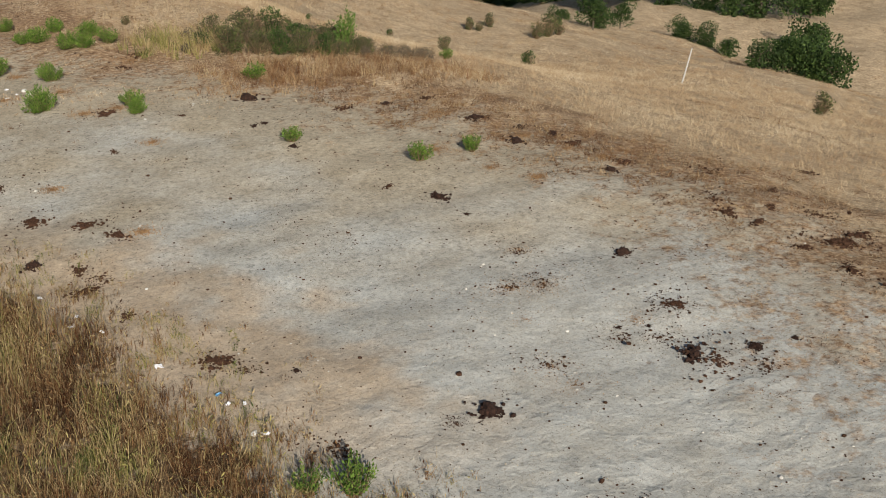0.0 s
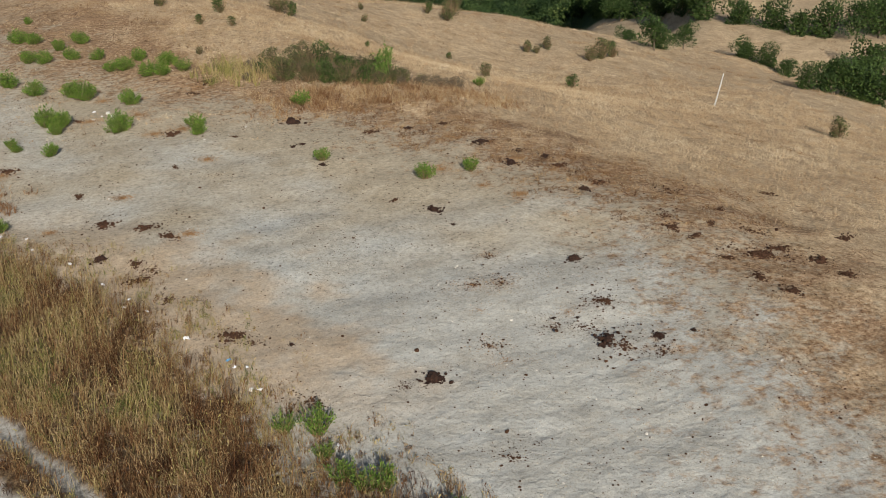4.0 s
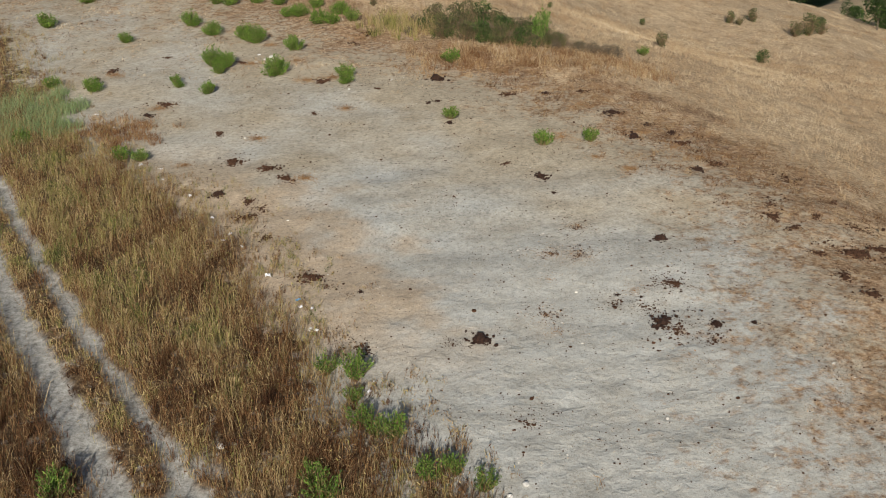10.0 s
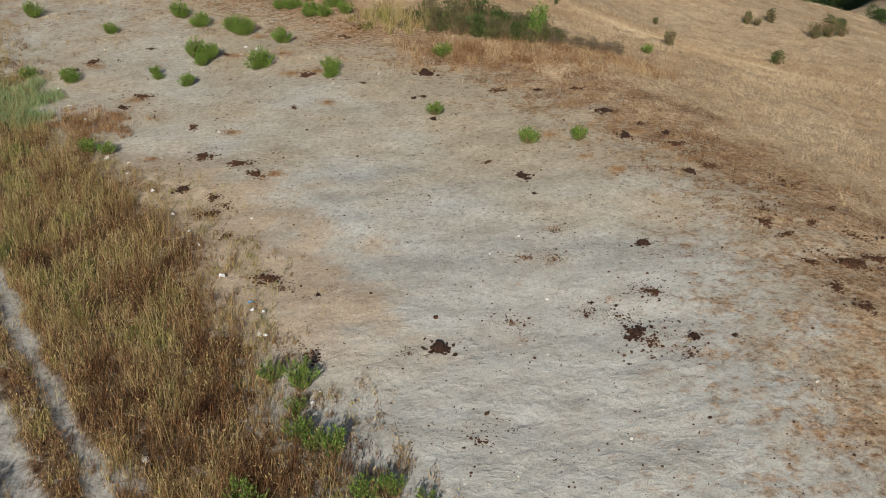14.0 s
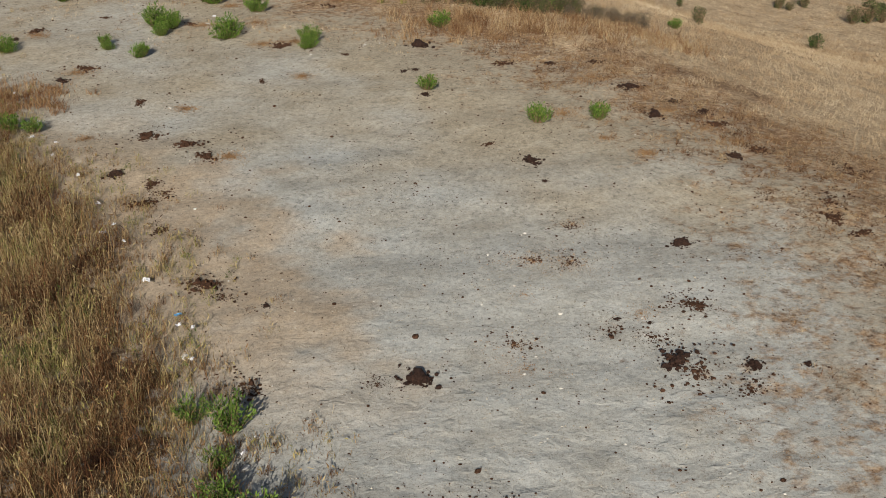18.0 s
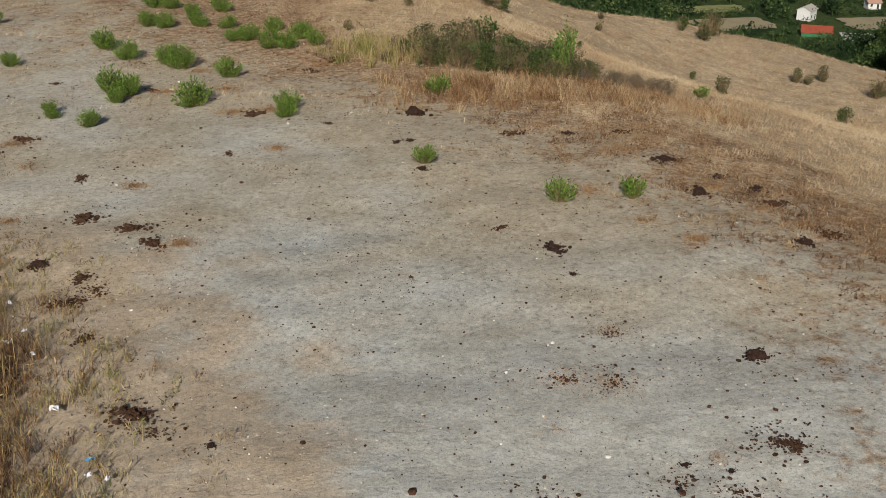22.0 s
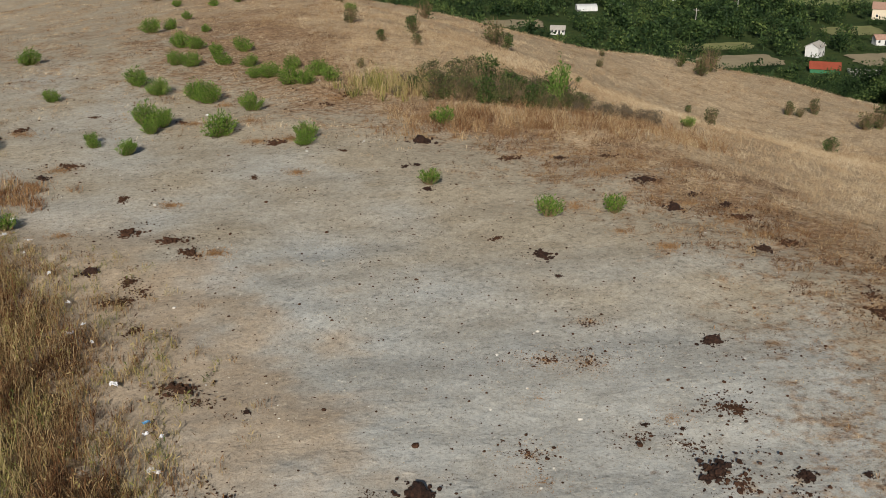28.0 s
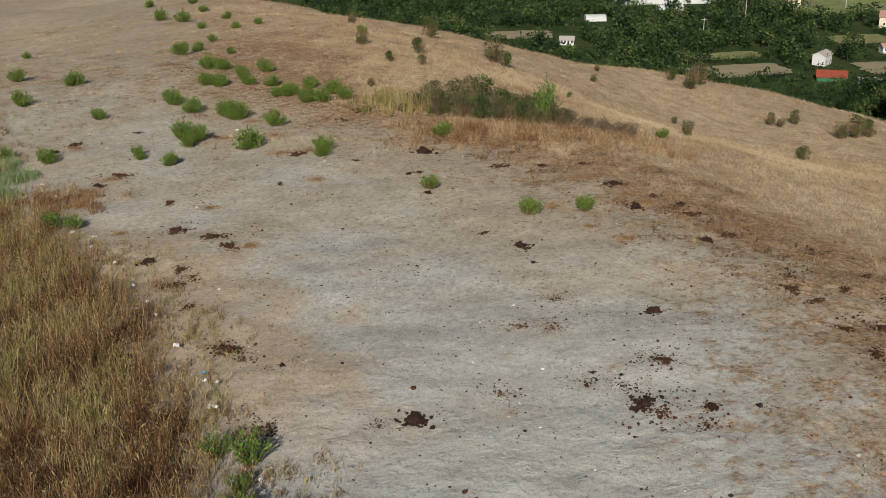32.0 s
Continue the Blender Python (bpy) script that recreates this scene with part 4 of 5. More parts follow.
# straw litter where hay lay, and mats of dead orange weed
HAY = blade_material("hay", [(0.0, (0.12, 0.062, 0.032)), (0.5, (0.32, 0.19, 0.095)), (1.0, (0.52, 0.35, 0.18))], 2.0)
for i, (px, py, wide, n, label) in enumerate([(1.4, 20.2, 0.9, 500, "hay"), (2.1, 20.1, 0.9, 500, "hay"), (1.0, 17.3, 0.7, 220, "hay"), (2.3, 21.8, 0.4, 180, "hay"), (1.25, 18.9, 0.4, 120, "hay"), (1.15, 16.6, 0.5, 220, "hay"), (3.1, 18.2, 0.4, 200, "hay"), (-4.9, 25.4, 0.42, 420, "mat"), (4.2, 25.2, 0.38, 420, "mat"), (-4.0, 31.3, 0.35, 300, "mat"),
                                              (-6.6, 28.9, 0.35, 300, "mat"), (2.6, 27.9, 0.55, 420, "mat"), (-5.5, 34.4, 0.5, 420, "mat"), (-7.2, 38.9, 0.5, 400, "mat"), (3.4, 26.2, 0.35, 200, "mat"), (-8.5, 26.9, 0.4, 200, "mat"), (5.8, 27.0, 0.5, 300, "mat"), (5.2, 28.3, 0.6, 420, "mat"), (6.4, 26.2, 0.6, 420, "mat"), (-7.6, 36.4, 0.5, 360, "mat"), (-3.7, 39.2, 0.9, 700, "mat"), (-4.6, 34.5, 0.55, 380, "mat"), (3.6, 30.8, 0.7, 420, "mat"), (-10.2, 32.0, 0.6, 380, "mat"), (-12.4, 35.6, 0.6, 380, "mat"), (-8.5, 41.0, 0.6, 400, "mat"), (-6.0, 36.4, 0.5, 300, "mat")]):
    a, d = rng.uniform(0, 6.283, n), np.abs(rng.normal(size=n)) * 0.6 * wide
    hx, hy = px + d * np.cos(a), py + 0.8 * d * np.sin(a)
    hh = rng.uniform(0.03, 0.09, n) if label == "mat" else rng.uniform(0.010, 0.028, n)
    stuff("dead_weed" if label == "mat" else "hay_litter", mesh_of("hay_litter", *blades(hx, hy, hh, rng.uniform(0.006, 0.014, n), rng.uniform(0.7, 1.9, n), rng, 0.0), HAY), "low mat of dead orange weed on clay" if label == "mat" else "trodden hay litter on pale clay", "dead weed" if label == "mat" else "hay")
# dark litter trodden into the edge of the dry grass
x, y = scatter(16000, 0.5, 13, 14, 36)
x, y = keep(ramp(straw_in(x, y), -2.2, 0.2) * (1 - ramp(straw_in(x, y), 2.0, 4.5)) * ramp(wave(x, y, 0.7, 91) + 0.6 * wave(x, y, 0.25, 92), 0.25, 1.0), x, y)
grass("dark_litter", x, y, rng.uniform(0.008, 0.03, len(x)), rng.uniform(0.010, 0.022, len(x)), rng.uniform(1.0, 3.0, len(x)), rng.uniform(0.0, 0.4, len(x)), GOLD_STRAW, "dark trodden litter at the edge of the dry grass")
# crumbs and pebbles over the bare ground
x, y = scatter(110000, -16, 12, 11, 52)
x, y = keep(ramp(-weed_in(x, y), 0, 0.5) * ramp(-straw_in(x, y), -4.5, -1.0) * (0.22 + 0.78 * ramp(wave(x, y, 1.3, 51) + 0.5 * wave(x, y, 0.5, 56), -0.1, 1.2)), x, y)
tv, tt = blob(5, 0.3)
for name, k, mat, label in (("crumbs", rng.uniform(size=len(x)) < 0.4, OLD_DUNG, "dark crumbs of droppings strewn over clay"), ("pebbles", None, plain("limestone", (0.5, 0.47, 0.42), 0.9, 20), "small pale stones strewn over clay")):
    if k is None:
        k = rng.uniform(size=len(x)) < 0.045
    size = np.exp(rng.normal(-4.8 if name == "crumbs" else -4.75, 0.5, k.sum()))
    scales = np.stack([size * rng.uniform(0.8, 1.6, k.sum()), size * rng.uniform(0.8, 1.4, k.sum()), size * 0.7], 1)
    v, f = repeat(tv, tt, np.stack([x[k], y[k], height(x[k], y[k]) + size * 0.25], 1), scales, rng.uniform(0, 6.283, k.sum()))
    stuff(name, mesh_of(name, v, f, mat), label, name)

# small clods of the clay itself
x, y = scatter(90000, -17, 11, 11, 48)
x, y = keep(ramp(-weed_in(x, y), -0.3, 0.4) * ramp(-straw_in(x, y), -3.5, -0.5) * (0.2 + 0.8 * ramp(wave(x, y, 0.9, 77) + 0.4 * wave(x, y, 0.3, 78), -0.5, 0.9)), x, y)
size = np.exp(rng.normal(-4.45, 0.35, len(x)))
v, f = repeat([(1, 0, -0.3), (-0.5, 0.8, -0.3), (-0.6, -0.7, -0.3), (0.15, 0.1, 0.8), (0.6, 0.5, 0.3)], [(0, 4, 3), (4, 1, 3), (1, 2, 3), (2, 0, 3)], np.stack([x, y, height(x, y)], 1), np.stack([size, size * rng.uniform(0.7, 1.3, len(x)), size * rng.uniform(0.6, 1.1, len(x))], 1), rng.uniform(0, 6.283, len(x)))
stuff("clay_clods", mesh_of("clay_clods", v, f, CLODS), "small dry clods and grit on the clay", "clods")

PAPER = plain("waste_paper", (0.62, 0.61, 0.62), 0.6, 12, 0.1)
BLUE = plain("blue_plastic", (0.12, 0.30, 0.50), 0.4, 12, 0.15)


def scrap(seed, mat):
    r = np.random.RandomState(seed)
    n = 5
    g = np.linspace(-1, 1, n)
    X, Y = np.meshgrid(g, g)
    Z = 0.35 * np.sin(X * r.uniform(1, 3) + r.uniform(0, 6)) * np.cos(Y * r.uniform(1, 3)) + 0.2 * r.normal(size=X.shape)
    X, Y = X + 0.15 * r.normal(size=X.shape), Y * 0.6 + 0.12 * r.normal(size=X.shape)
    v = np.stack([X, Y, Z + 0.3], -1).reshape(-1, 3) * 0.065
    i = (np.arange(n - 1)[:, None] * n + np.arange(n - 1)).ravel()
    f = np.concatenate([np.stack([i, i + 1, i + 1 + n], 1), np.stack([i, i + 1 + n, i + n], 1)])
    top, low = v, v - [0, 0, 0.004]
    return mesh_of("waste_paper", np.concatenate([top, low]), np.concatenate([f, f[:, ::-1] + len(v)]), mat)


scraps = [scrap(400 + i, PAPER) for i in range(4)]
for i, (px, py, size) in enumerate([(-10.0, 28.0, 0.9), (-9.8, 27.0, 1.0), (-7.9, 24.3, 1.0), (-7.1, 22.9, 0.9), (-6.6, 21.4, 1.0), (-6.5, 21.8, 0.7), (-6.1, 21.0, 0.7), (-5.3, 19.4, 1.1), (-4.4, 17.8, 0.7), (-4.15, 17.7, 0.7),
                                    (-4.0, 16.8, 0.9), (-12.1, 31.5, 0.9), (-2.8, 14.4, 0.8), (-8.9, 25.7, 0.7), (-2.7, 14.9, 0.6), (-9.1, 26.6, 0.7), (-11.2, 30.0, 0.6), (-13.0, 33.3, 0.7), (-7.5, 37.6, 0.9), (-7.2, 36.9, 0.7)]):
    lift = 0.12 if weed_in(px, py) > 0.3 else 0.0
    stand(tagged(new("waste_paper", scraps[i % 4]), "crumpled white paper scrap at the edge of the weeds", "litter", "paper scraps"), px, py, size, i * 50, lift)
stand(tagged(new("plastic_scrap", scrap(410, BLUE)), "crumpled blue plastic scrap on dry weeds", "litter"), -4.5, 18.2, 0.8, 30, 0.08)
rubble = plain("rubble", (0.52, 0.50, 0.46), 0.9, 15)
for i, (px, py, size) in enumerate([(-3.0, 14.7, 1.0), (-2.75, 14.2, 0.8), (-0.6, 11.4, 1.1), (0.0, 11.3, 0.8), (-0.3, 11.0, 0.7), (-5.5, 12.8, 1.2), (-4.15, 17.0, 0.8), (-7.0, 37.2, 1.3), (-6.9, 36.7, 1.0), (-7.5, 36.5, 0.8)]):
    bv, bf = blob(430 + i, 0.5)
    stand(tagged(new("stone", mesh_of("stone", np.asarray(bv) * [0.09, 0.07, 0.05], bf, rubble)), "small pale broken stone on the clay", "stone", "broken stones"), px, py, size, i * 40, 0.02)

# ---------------------------------------------------------------- fence post
post = new("fence_post")
GREYWOOD = plain("grey_wood", (0.42, 0.40, 0.37), 0.85, 14, 0.2)
pv, pf = tube([(0, 0, -0.2), (0.02, 0, 0.8), (0.03, 0.01, 1.75), (0.03, 0.01, 1.8)], [0.046, 0.043, 0.036, 0.016], 8)
part_of("pole", mesh_of("pole", pv, pf, GREYWOOD), post)
wv, wf = tube([(-0.06, 0, 1.5), (0, -0.06, 1.52), (0.08, 0.0, 1.5), (0.02, 0.06, 1.5)], [0.006] * 4, 4)
part_of("wire_loop", mesh_of("wire_loop", wv, wf, plain("rusty_wire", (0.2, 0.12, 0.08), 0.7, 20)), post, "rusty wire loop")
tagged(post, "leaning weathered grey wooden fence post in dry grass", "fence post")
post.matrix_basis = pose(22.9, 49.8, float(height(22.9, 49.8)), 0, 9, -14)

# ---------------------------------------------------------------- trees and woods
def tree(seed, tall, wide):
    r = np.random.RandomState(seed)
    ob = new("tree")
    pieces = [tube([(0, 0, -0.4), (0.05, 0.02, tall * 0.3), (-0.05, 0.05, tall * 0.75)], [tall * 0.03, tall * 0.022, tall * 0.006], 6)]
    for i in range(6):
        a, z = i * 1.05 + r.uniform(0, 0.6), tall * r.uniform(0.22, 0.5)
        e = (wide * 0.6 * math.cos(a), wide * 0.6 * math.sin(a), z + tall * 0.28)
        pieces.append(tube([(0, 0, z), (e[0] * 0.5, e[1] * 0.5, z + tall * 0.11), e], [tall * 0.012, tall * 0.009, tall * 0.004], 4))
    part_of("trunk", mesh_of("trunk", *joined(pieces), BARK), ob, "grey-brown trunk with limbs")
    part_of("crown", mesh_of("crown", *crown_cards(seed + 1, 2000, 11, tall, wide, 0.24, 0.08), GULLY_LEAF), ob)
    return tagged(ob, "bushy dark green tree in a dry gully", "tree", "gully trees")


gully = [tree(500 + 9 * i, 3.0 + 0.5 * i, 2.1 + 0.3 * (i % 2)) for i in range(4)]
copies(gully, [(74.9, 203.8, 1.00), (74.4, 198.2, 1.12), (70.3, 183.5, 1.25), (56.3, 144.5, 0.86), (54.8, 135.9, 0.99), (59.7, 143.0, 0.80), (55.8, 131.5, 0.93), (56.6, 131.0, 1.05), (52.6, 120.3, 0.86), (50.9, 113.8, 0.99), (49.0, 108.0, 0.80), (61.5, 146.2, 0.93), (67.9, 168.8, 1.25), (73.3, 188.9, 1.06), (78.2, 216.0, 1.5), (74.5, 203.0, 1.3), (72.6, 191.0, 1.2), (70.0, 181.0, 1.25), (66.4, 170.0, 1.1), (64.5, 160.5, 1.05), (76.5, 196.0, 1.4), (80.5, 208.0, 1.5), (82.0, 221.0, 1.6), (74.5, 215.0, 1.2), (33.6, 86.9, 0.5), (32.1, 77.7, 0.62), (33.3, 79.0, 0.42), (36.8, 82.4, 0.5), (42.7, 83.1, 0.6), (43.6, 81.0, 0.55), (43.6, 77.5, 0.5), (37.9, 65.1, 0.5), (39.8, 65.1, 0.6), (41.3, 64.7, 0.72), (42.3, 63.4, 0.82), (40.6, 67.2, 0.6),
               (43.5, 66.0, 0.8), (45.0, 70.0, 0.7), (52.7, 79.9, 0.9), (49.0, 75.0, 0.8), (52.1, 117.6, 0.95), (47.7, 100.6, 0.85), (50.0, 98.1, 0.9), (52.2, 95.6, 0.85), (53.6, 92.7, 0.8), (55.8, 91.5, 0.95), (57.9, 90.1, 0.85), (60.7, 90.8, 0.9),
               (63.0, 94.0, 0.9), (66.0, 97.0, 1.0), (48.9, 104.0, 0.8), (51.0, 110.0, 0.9), (56.0, 125.0, 1.0), (60.0, 140.0, 1.2), (65.2, 158.6, 1.3), (75, 182, 1.03), (98.8, 203.4, 0.7), (92, 186, 1.17), (87, 166, 0.77), (83.3, 154, 0.8), (80, 146, 1.03), (75.5, 131, 0.49), (73.7, 124.7, 1.04), (72, 118, 0.84), (71, 112, 0.64), (75, 103, 0.92)])

FIELDS = [(97.0, 424.0, 19, 9, 0.215), (20.6, 490.4, 14, 8, 0.065), (76.2, 604.7, 32, 12, 0.065), (25.7, 591.5, 34, 12, 0.065), (168.3, 550.5, 30, 22, 0.265), (-24.6, 643.2, 40, 12, -0.035), (97.0, 448.0, 14, 6, 0.165), (160.0, 426.7, 18, 10, 0.065), (84.0, 687.5, 60, 30, -0.035), (156.7, 474.8, 12, 8, 0.165)]
HOUSE_AT = [(39.2, 472.6), (127.2, 410.5), (130.2, 434.0), (142.5, 405.3), (178.6, 500.1), (185.1, 487.8), (159.9, 451.7), (179.8, 451.0), (171.8, 421.3), (-40.2, 625.8), (13.0, 630.9), (-18.1, 629.0), (85.4, 553.4), (55.1, 517.4), (104.2, 547.7)]


def open_land(x, y, sight=True):
    """Where no wood grows: fields and yards, and the low scrub in front of them."""
    out = np.zeros(len(x), bool)
    for fx, fy, a, b, t in FIELDS:
        u, v = (x - fx) * math.cos(t) + (y - fy) * math.sin(t), (y - fy) * math.cos(t) - (x - fx) * math.sin(t)
        out |= (np.abs(u) < a * 1.15) & (np.abs(v) < b * 1.2)
        if sight:
            out |= (np.abs(u) < a * 0.75) & (v < 0) & (v > -b - 16)
    for hx, hy in HOUSE_AT:
        front = (24 if hy < 415 else 28) if sight else 8
        out |= (np.abs(x - hx * y / hy) < 8) & (y - hy > -front) & (y - hy < 7)
    return out


def woods(name, seed, n, r0, r1, a0, a1, tall, wide, cards, lumps, size, label, mat, scrub=False):
    r = np.random.RandomState(seed)
    az, rr = np.radians(r.uniform(a0, a1, n)), np.sqrt(r.uniform(r0 ** 2, r1 ** 2, n))
    x, y = rr * np.sin(az), 5 + rr * np.cos(az)
    if scrub:
        k = open_land(x, y) & ~open_land(x, y, False)
    else:
        k = ~open_land(x, y) & (1.0 + wave(x, y, 28, seed) + 0.5 * wave(x, y, 9, seed + 1) > r.uniform(-0.6, 0.7, n))
    k &= land(x, y) < (-36 if r0 < 250 else -52)
    x, y = x[k], y[k]
    pieces = []
    for i in range(4):
        s = slice(i, None, 4)
        tv, tt = crown_cards(seed + 10 + i, cards, lumps, tall, wide, size, 0.2)
        sv, sf = tube([(0, 0, -1.0), (0.1, 0, tall * 0.35), (0, 0, tall * 0.6)], [tall * 0.03, tall * 0.02, tall * 0.01], 4)
        tv, tt = joined([(tv, tt), (sv, sf)])
        sc = r.uniform(0.55, 1.25, len(x[s]))
        pieces.append(repeat(tv, tt, np.stack([x[s], y[s], height(x[s], y[s])], 1), np.stack([sc * r.uniform(0.85, 1.2, len(sc))] * 2 + [sc], 1), r.uniform(0, 6.283, len(sc))))
    return stuff(name, mesh_of(name, *joined(pieces), mat), label, "woodland")


woods("near_woods", 60, 1100, 205, 300, -5, 28, 5.8, 2.6, 400, 16, 0.36, "dense green woodland on the valley slope", WOOD_LEAF)
woods("middle_woods", 63, 1500, 300, 400, -6, 27, 6.4, 2.9, 170, 10, 0.55, "dense green woodland below the valley slope", WOOD_LEAF)
woods("valley_woods", 61, 3900, 400, 720, -8, 30, 7.4, 3.4, 84, 8, 1.0, "dense green woodland in the valley", WOOD_LEAF)
woods("distant_woods", 62, 1500, 720, 1700, -40, 50, 13, 9.0, 40, 5, 4.5, "distant woodland across the valley", WOOD_LEAF)
woods("valley_scrub", 64, 16000, 230, 640, -6, 27, 2.0, 1.9, 44, 6, 0.5, "low green scrub between valley fields and woods", WOOD_LEAF, True)


def poplar_row(seed, x0, y0, x1, y1, n, tall):
    r = np.random.RandomState(seed)
    first = None
    for i in range(n):
        t = (i + 0.2 * r.uniform()) / max(n - 1, 1)
        px, py = x0 + (x1 - x0) * t, y0 + (y1 - y0) * t
        if first is None:
            first = new("poplar")
            part_of("trunk", mesh_of("trunk", *tube([(0, 0, -1), (0, 0, tall * 0.5), (0, 0, tall * 0.9)], [0.35, 0.25, 0.08], 5), BARK), first)
            tv, tt = crown_cards(seed, 420, 9, tall, 2.6, 1.1)
            tv = np.asarray(tv) * [0.62, 0.62, 1.12]
            part_of("crown", mesh_of("crown", tv, tt, WOOD_LEAF), first)
            tagged(first, "tall slender dark poplar in a valley row", "tree", "poplar row")
            ob = first
        else:
            ob = copy_thing(first, Matrix())
        stand(ob, px, py, r.uniform(0.85, 1.15), r.uniform(0, 360))


poplar_row(70, 122.8, 537.0, 155.1, 543.9, 11, 17)
poplar_row(71, 60.0, 573.3, 95.3, 580.0, 10, 14)
poplar_row(72, 1.1, 605.3, 31.4, 611.3, 8, 13)

# ---------------------------------------------------------------- valley fields and buildings
STUBBLE = plain("mown_field", (0.25, 0.205, 0.125), 0.95, 0.15, 0.15)
MEADOW = plain("meadow", (0.17, 0.19, 0.07), 0.95, 0.12, 0.3)
OLIVE = plain("dry_meadow", (0.18, 0.18, 0.07), 0.95, 0.12, 0.25)
for i, (fx, fy, a, b, t) in enumerate(FIELDS):
    mat = (STUBBLE, STUBBLE, STUBBLE, STUBBLE, MEADOW, STUBBLE, OLIVE, STUBBLE, STUBBLE, OLIVE)[i]
    n = 40
    ang = np.linspace(0, 6.2832, n, endpoint=False)
    r = np.random.RandomState(600 + i)
    sq = 1 / np.maximum(np.abs(np.cos(ang)), np.abs(np.sin(ang))) ** 0.75 * (1 + 0.05 * r.normal(size=n))
    rings = []
    for q in (0.25, 0.5, 0.75, 1.0):
        u, v = a * sq * q * np.cos(ang), b * sq * q * np.sin(ang)
        rings.append(np.stack([fx + u * math.cos(t) - v * math.sin(t), fy + u * math.sin(t) + v * math.cos(t)], 1))
    pts = np.concatenate([[[fx, fy]]] + rings)
    pts = np.column_stack([pts, height(pts[:, 0], pts[:, 1]) + 0.35])
    f = [(0, 1 + k, 1 + (k + 1) % n) for k in range(n)]
    for q in range(3):
        for k in range(n):
            p0, p1 = 1 + q * n + k, 1 + q * n + (k + 1) % n
            f += [(p0, p0 + n, p1 + n), (p0, p1 + n, p1)]
    tagged(new("field", mesh_of("field", pts, f, mat)), "pale mown field between valley woods" if mat is STUBBLE else "green meadow between valley woods", "field", kind="structure")

WHITE = plain("white_plaster", (0.55, 0.545, 0.53), 0.85, 1.5, 0.08)
CREAM = plain("cream_plaster", (0.58, 0.50, 0.38), 0.85, 1.5, 0.1)
RED = plain("red_sheet_roof", (0.24, 0.055, 0.03), 0.6, 1.0, 0.15)
TILE = plain("clay_tile", (0.34, 0.21, 0.155), 0.85, 2.0, 0.25)
GREYROOF = plain("grey_roof", (0.36, 0.33, 0.29), 0.8, 1.5, 0.15)
GREENSHEET = plain("green_sheet", (0.03, 0.13, 0.06), 0.6, 1.0, 0.1)
CONCRETE = plain("concrete", (0.47, 0.44, 0.39), 0.9, 0.6, 0.12)
PANE = plain("dark_pane", (0.03, 0.035, 0.04), 0.15, 3, 0.1, 0.5)
FRAME = plain("pale_frame", (0.6, 0.58, 0.55), 0.6, 5, 0.1)
PLASTIC = plain("white_plastic_film", (0.46, 0.47, 0.46), 0.5, 0.6, 0.1)


def house(name, at, w, d, h, rise, turn, wall, roof, windows, label, storeys=1):
    """A gabled building, its long side w towards -y, with recessed windows and a door."""
    ob = new(name)
    bm = bmesh.new()
    box(bm, -w / 2, -d / 2, -1.5, w / 2, d / 2, h)
    for s in (-1, 1):
        a = [bm.verts.new(p) for p in ((s * w / 2, -d / 2, h), (s * w / 2, d / 2, h), (s * w / 2, 0, h + rise))]
        b = [bm.verts.new((v.co.x - s * 0.2, v.co.y, v.co.z)) for v in a]
        bm.faces.new(a), bm.faces.new(b[::-1])
        for i in range(3):
            bm.faces.new((a[i], b[i], b[(i + 1) % 3], a[(i + 1) % 3]))
    part("wall", bm, wall, ob)
    for s in (-1, 1):
        bm = bmesh.new()
        e, o, t = 0.35, 0.4, 0.14
        k = rise / (d / 2)
        sec = [(0, h + rise), (s * (d / 2 + o), h - o * k), (s * (d / 2 + o), h - o * k + t), (0, h + rise + t)]
        lo = [bm.verts.new((-w / 2 - e, y, z)) for y, z in sec]
        hi = [bm.verts.new((w / 2 + e, y, z)) for y, z in sec]
        bm.faces.new(lo), bm.faces.new(hi[::-1])
        for i in range(4):
            bm.faces.new((lo[i], hi[i], hi[(i + 1) % 4], lo[(i + 1) % 4]))
        bmesh.ops.recalc_face_normals(bm, faces=bm.faces)
        part("roof", bm, roof, ob, "pitched roof slope")
    for i in range(windows):
        for st in range(storeys):
            wx = -w / 2 + w * (i + 0.5) / windows
            z = 1.0 + st * 2.8
            door = st == 0 and i == windows // 2
            bm = bmesh.new()
            box(bm, wx - 0.5, -d / 2 - 0.06, 0.0 if door else z, wx + 0.5, -d / 2 + 0.02, 2.1 if door else z + 1.2)
            win = part("door" if door else "window", bm, FRAME, ob, "pale framed door" if door else "")
            bm = bmesh.new()
            box(bm, wx - 0.4, -d / 2 - 0.075, 0.1 if door else z + 0.1, wx + 0.4, -d / 2 - 0.064, 2.0 if door else z + 1.1)
            part("pane", bm, PANE, win)
    tagged(ob, label, "house" if windows else "shed", "valley buildings")
    ob.matrix_basis = pose(at[0], at[1], float(height(*at)), 0, 0, turn)
    return ob


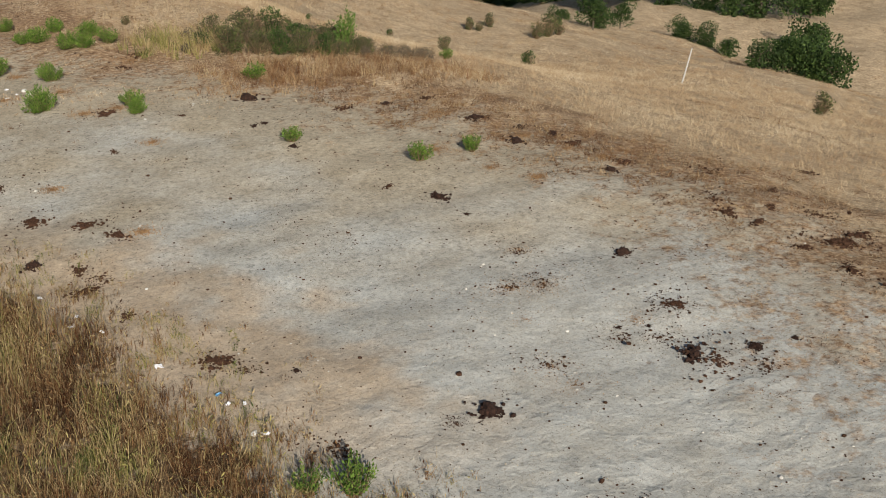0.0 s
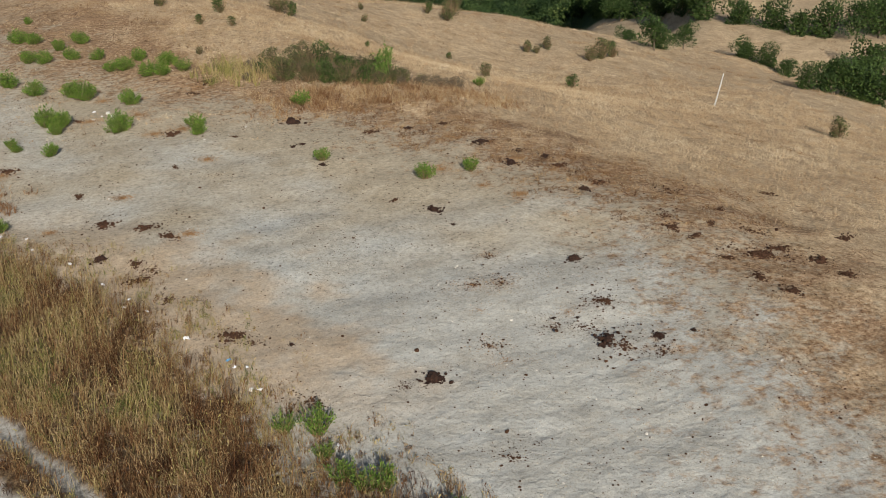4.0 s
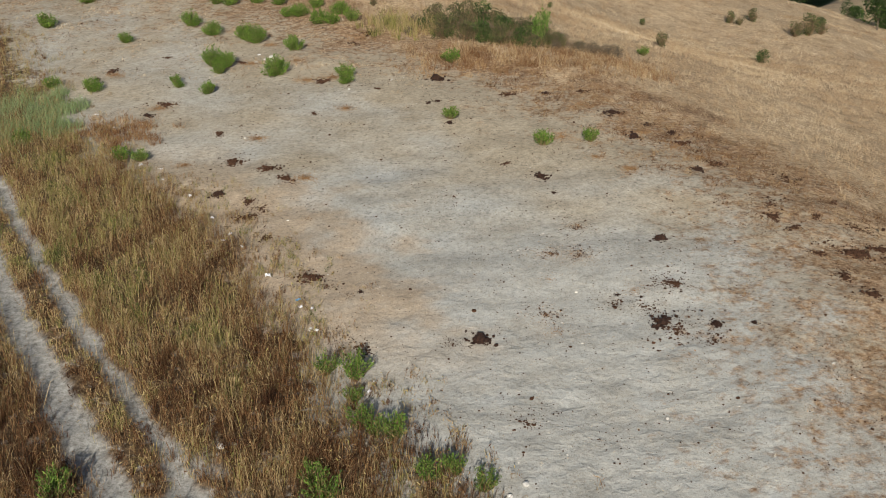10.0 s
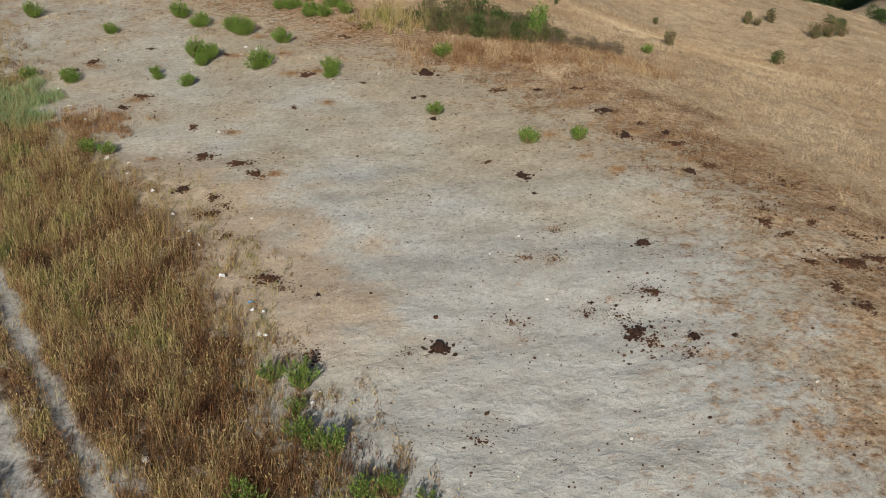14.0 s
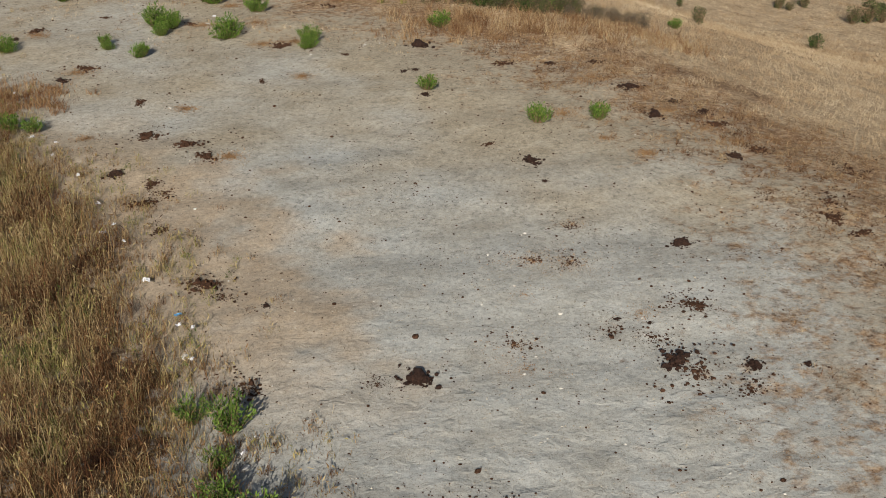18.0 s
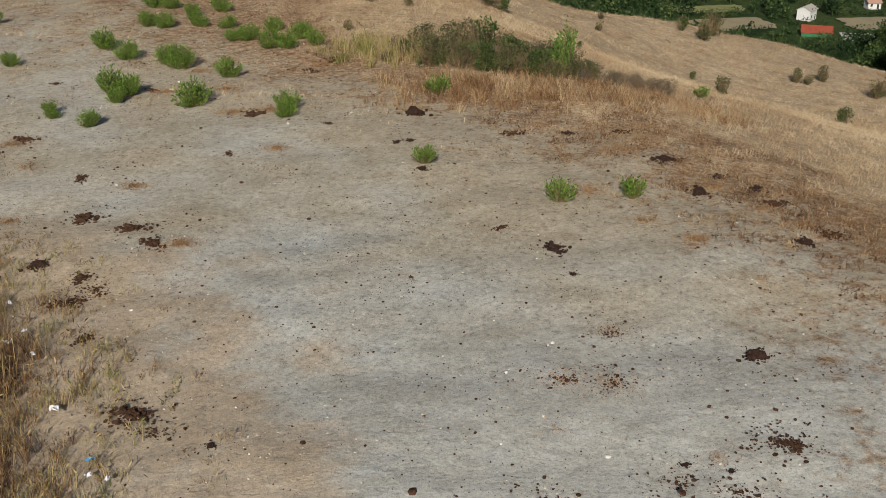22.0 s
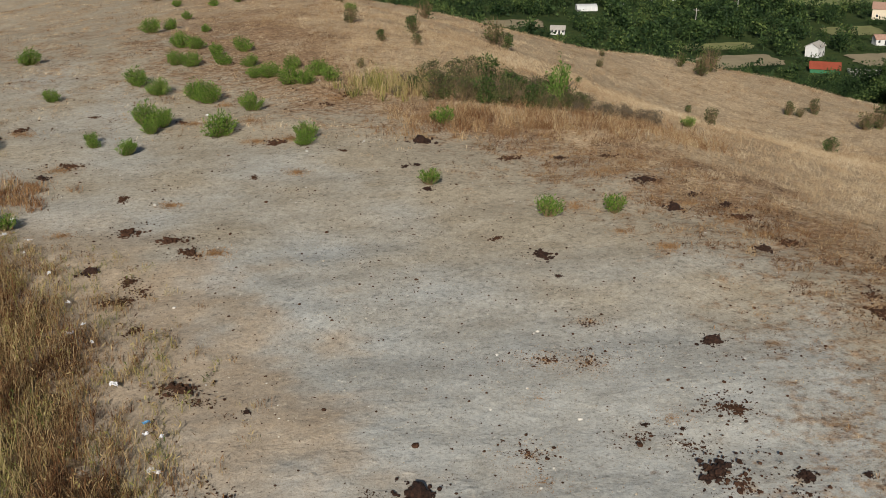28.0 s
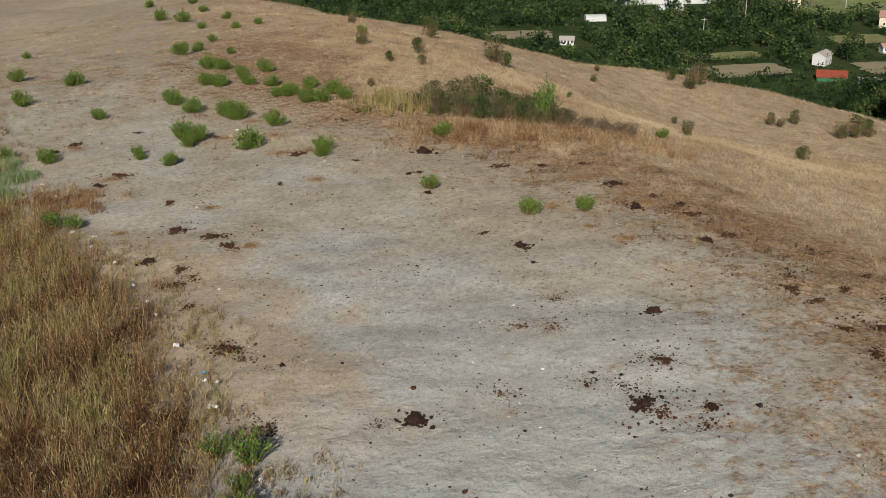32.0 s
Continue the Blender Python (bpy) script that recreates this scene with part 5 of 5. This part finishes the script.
house("cottage", (39.2, 472.6), 5.5, 4.5, 2.2, 1.1, -8, WHITE, GREYROOF, 4, "small white cottage with a grey roof in the valley")
house("barn", (127.2, 410.5), 10, 6, 1.7, 1.7, -14, GREENSHEET, RED, 0, "barn with a bright red sheet roof and green walls")
house("farmhouse", (130.2, 434.0), 6, 5, 3.8, 1.3, 52, WHITE, GREYROOF, 2, "tall white farmhouse with a grey roof among trees", 2)
house("tiled_house", (178.6, 500.1), 12, 9, 4.5, 2.0, -20, CREAM, TILE, 3, "house with a weathered clay tile roof", 1)
house("tiled_house", (185.1, 487.8), 13, 8, 3.6, 1.8, 70, CREAM, TILE, 3, "long house with a weathered clay tile roof", 1)
house("tiled_house", (159.9, 451.7), 5, 4, 2.6, 1.2, 5, WHITE, TILE, 2, "small white house with a clay tile roof", 1)
house("tiled_house", (179.8, 451.0), 7, 6, 4.6, 1.4, -10, CREAM, GREYROOF, 3, "white two-storey house among valley trees", 2)
house("tiled_house", (171.8, 421.3), 6, 5, 2.8, 1.2, 12, WHITE, GREYROOF, 2, "low white house at the edge of a yard", 1)
house("red_house", (-40.2, 625.8), 10, 8, 5.5, 2.0, 10, CREAM, TILE, 3, "cream house with a clay tile roof across the valley", 2)
house("red_house", (-18.1, 629.0), 9, 7, 5.0, 1.8, -15, CREAM, TILE, 3, "cream house with a clay tile roof across the valley", 2)
house("white_hall", (13.0, 630.9), 16, 9, 5.0, 1.4, 4, WHITE, GREYROOF, 4, "long white hall across the valley", 1)
house("tiled_house", (147.2, 547.2), 7, 6, 3.6, 1.6, 4, CREAM, TILE, 2, "cream house with a clay tile roof below the poplars", 1)
# the concrete yard roof beside the barn
bm = bmesh.new()
box(bm, -8, -5, -0.6, 8, 5, 0.3, 0.1)
yard = part("slab", bm, CONCRETE, None)
yard.name = "concrete_yard"
yard.matrix_basis = pose(142.5, 405.3, float(height(142.5, 405.3)) + 0.5, 0, 0, -8)
tagged(yard, "pale concrete yard slab beside the barn", "yard", kind="structure")


def tunnel(at, length, wide, turn):
    """A plastic-covered growing tunnel with its hoops."""
    ob = new("poly_tunnel")
    n = 10
    bm = bmesh.new()
    rows = []
    for xx in (-length / 2, length / 2):
        rows.append([bm.verts.new((xx, wide / 2 * math.cos(math.pi * i / n), 2.6 * math.sin(math.pi * i / n))) for i in range(n + 1)])
    for i in range(n):
        bm.faces.new((rows[0][i], rows[1][i], rows[1][i + 1], rows[0][i + 1]))
    for r in rows:
        bm.faces.new(r)
    part("cover", bm, PLASTIC, ob)
    for k in range(5):
        xx = -length / 2 + length * (k + 0.5) / 5
        hv, hf = tube([(xx, wide / 2 * 1.01 * math.cos(math.pi * i / n), 2.62 * math.sin(math.pi * i / n)) for i in range(n + 1)], [0.05] * (n + 1), 4)
        part_of("hoop", mesh_of("hoop", hv, hf, FRAME), ob)
    tagged(ob, "long white plastic growing tunnel in the valley", "greenhouse", "growing tunnels")
    ob.matrix_basis = pose(at[0], at[1], float(height(*at)), 0, 0, turn)


tunnel((79.5, 557.6), 30, 6, 9)
tunnel((111.6, 559.4), 34, 6, 5)
tunnel((55.2, 520.4), 9, 6, 4)
tunnel((68.3, 521.9), 6, 6, 4)
tunnel((91.0, 542.2), 12, 6, 10)

# wooden pole of the valley power line, and its wires
def power_pole(at):
    ob = new("power_pole")
    part_of("pole", mesh_of("pole", *tube([(0, 0, -1), (0, 0, 5), (0, 0, 10.5)], [0.17, 0.15, 0.11], 6), GREYWOOD), ob)
    bm = bmesh.new()
    box(bm, -1.1, -0.07, 9.7, 1.1, 0.07, 9.85)
    part("crossarm", bm, GREYWOOD, ob)
    tagged(ob, "pale wooden power pole above valley woods", "power pole", "power poles")
    ob.matrix_basis = pose(at[0], at[1], float(height(*at)), 0, 0, -12)


for at in ((93.0, 470.0), (119.5, 515.0), (170, 540)):
    power_pole(at)
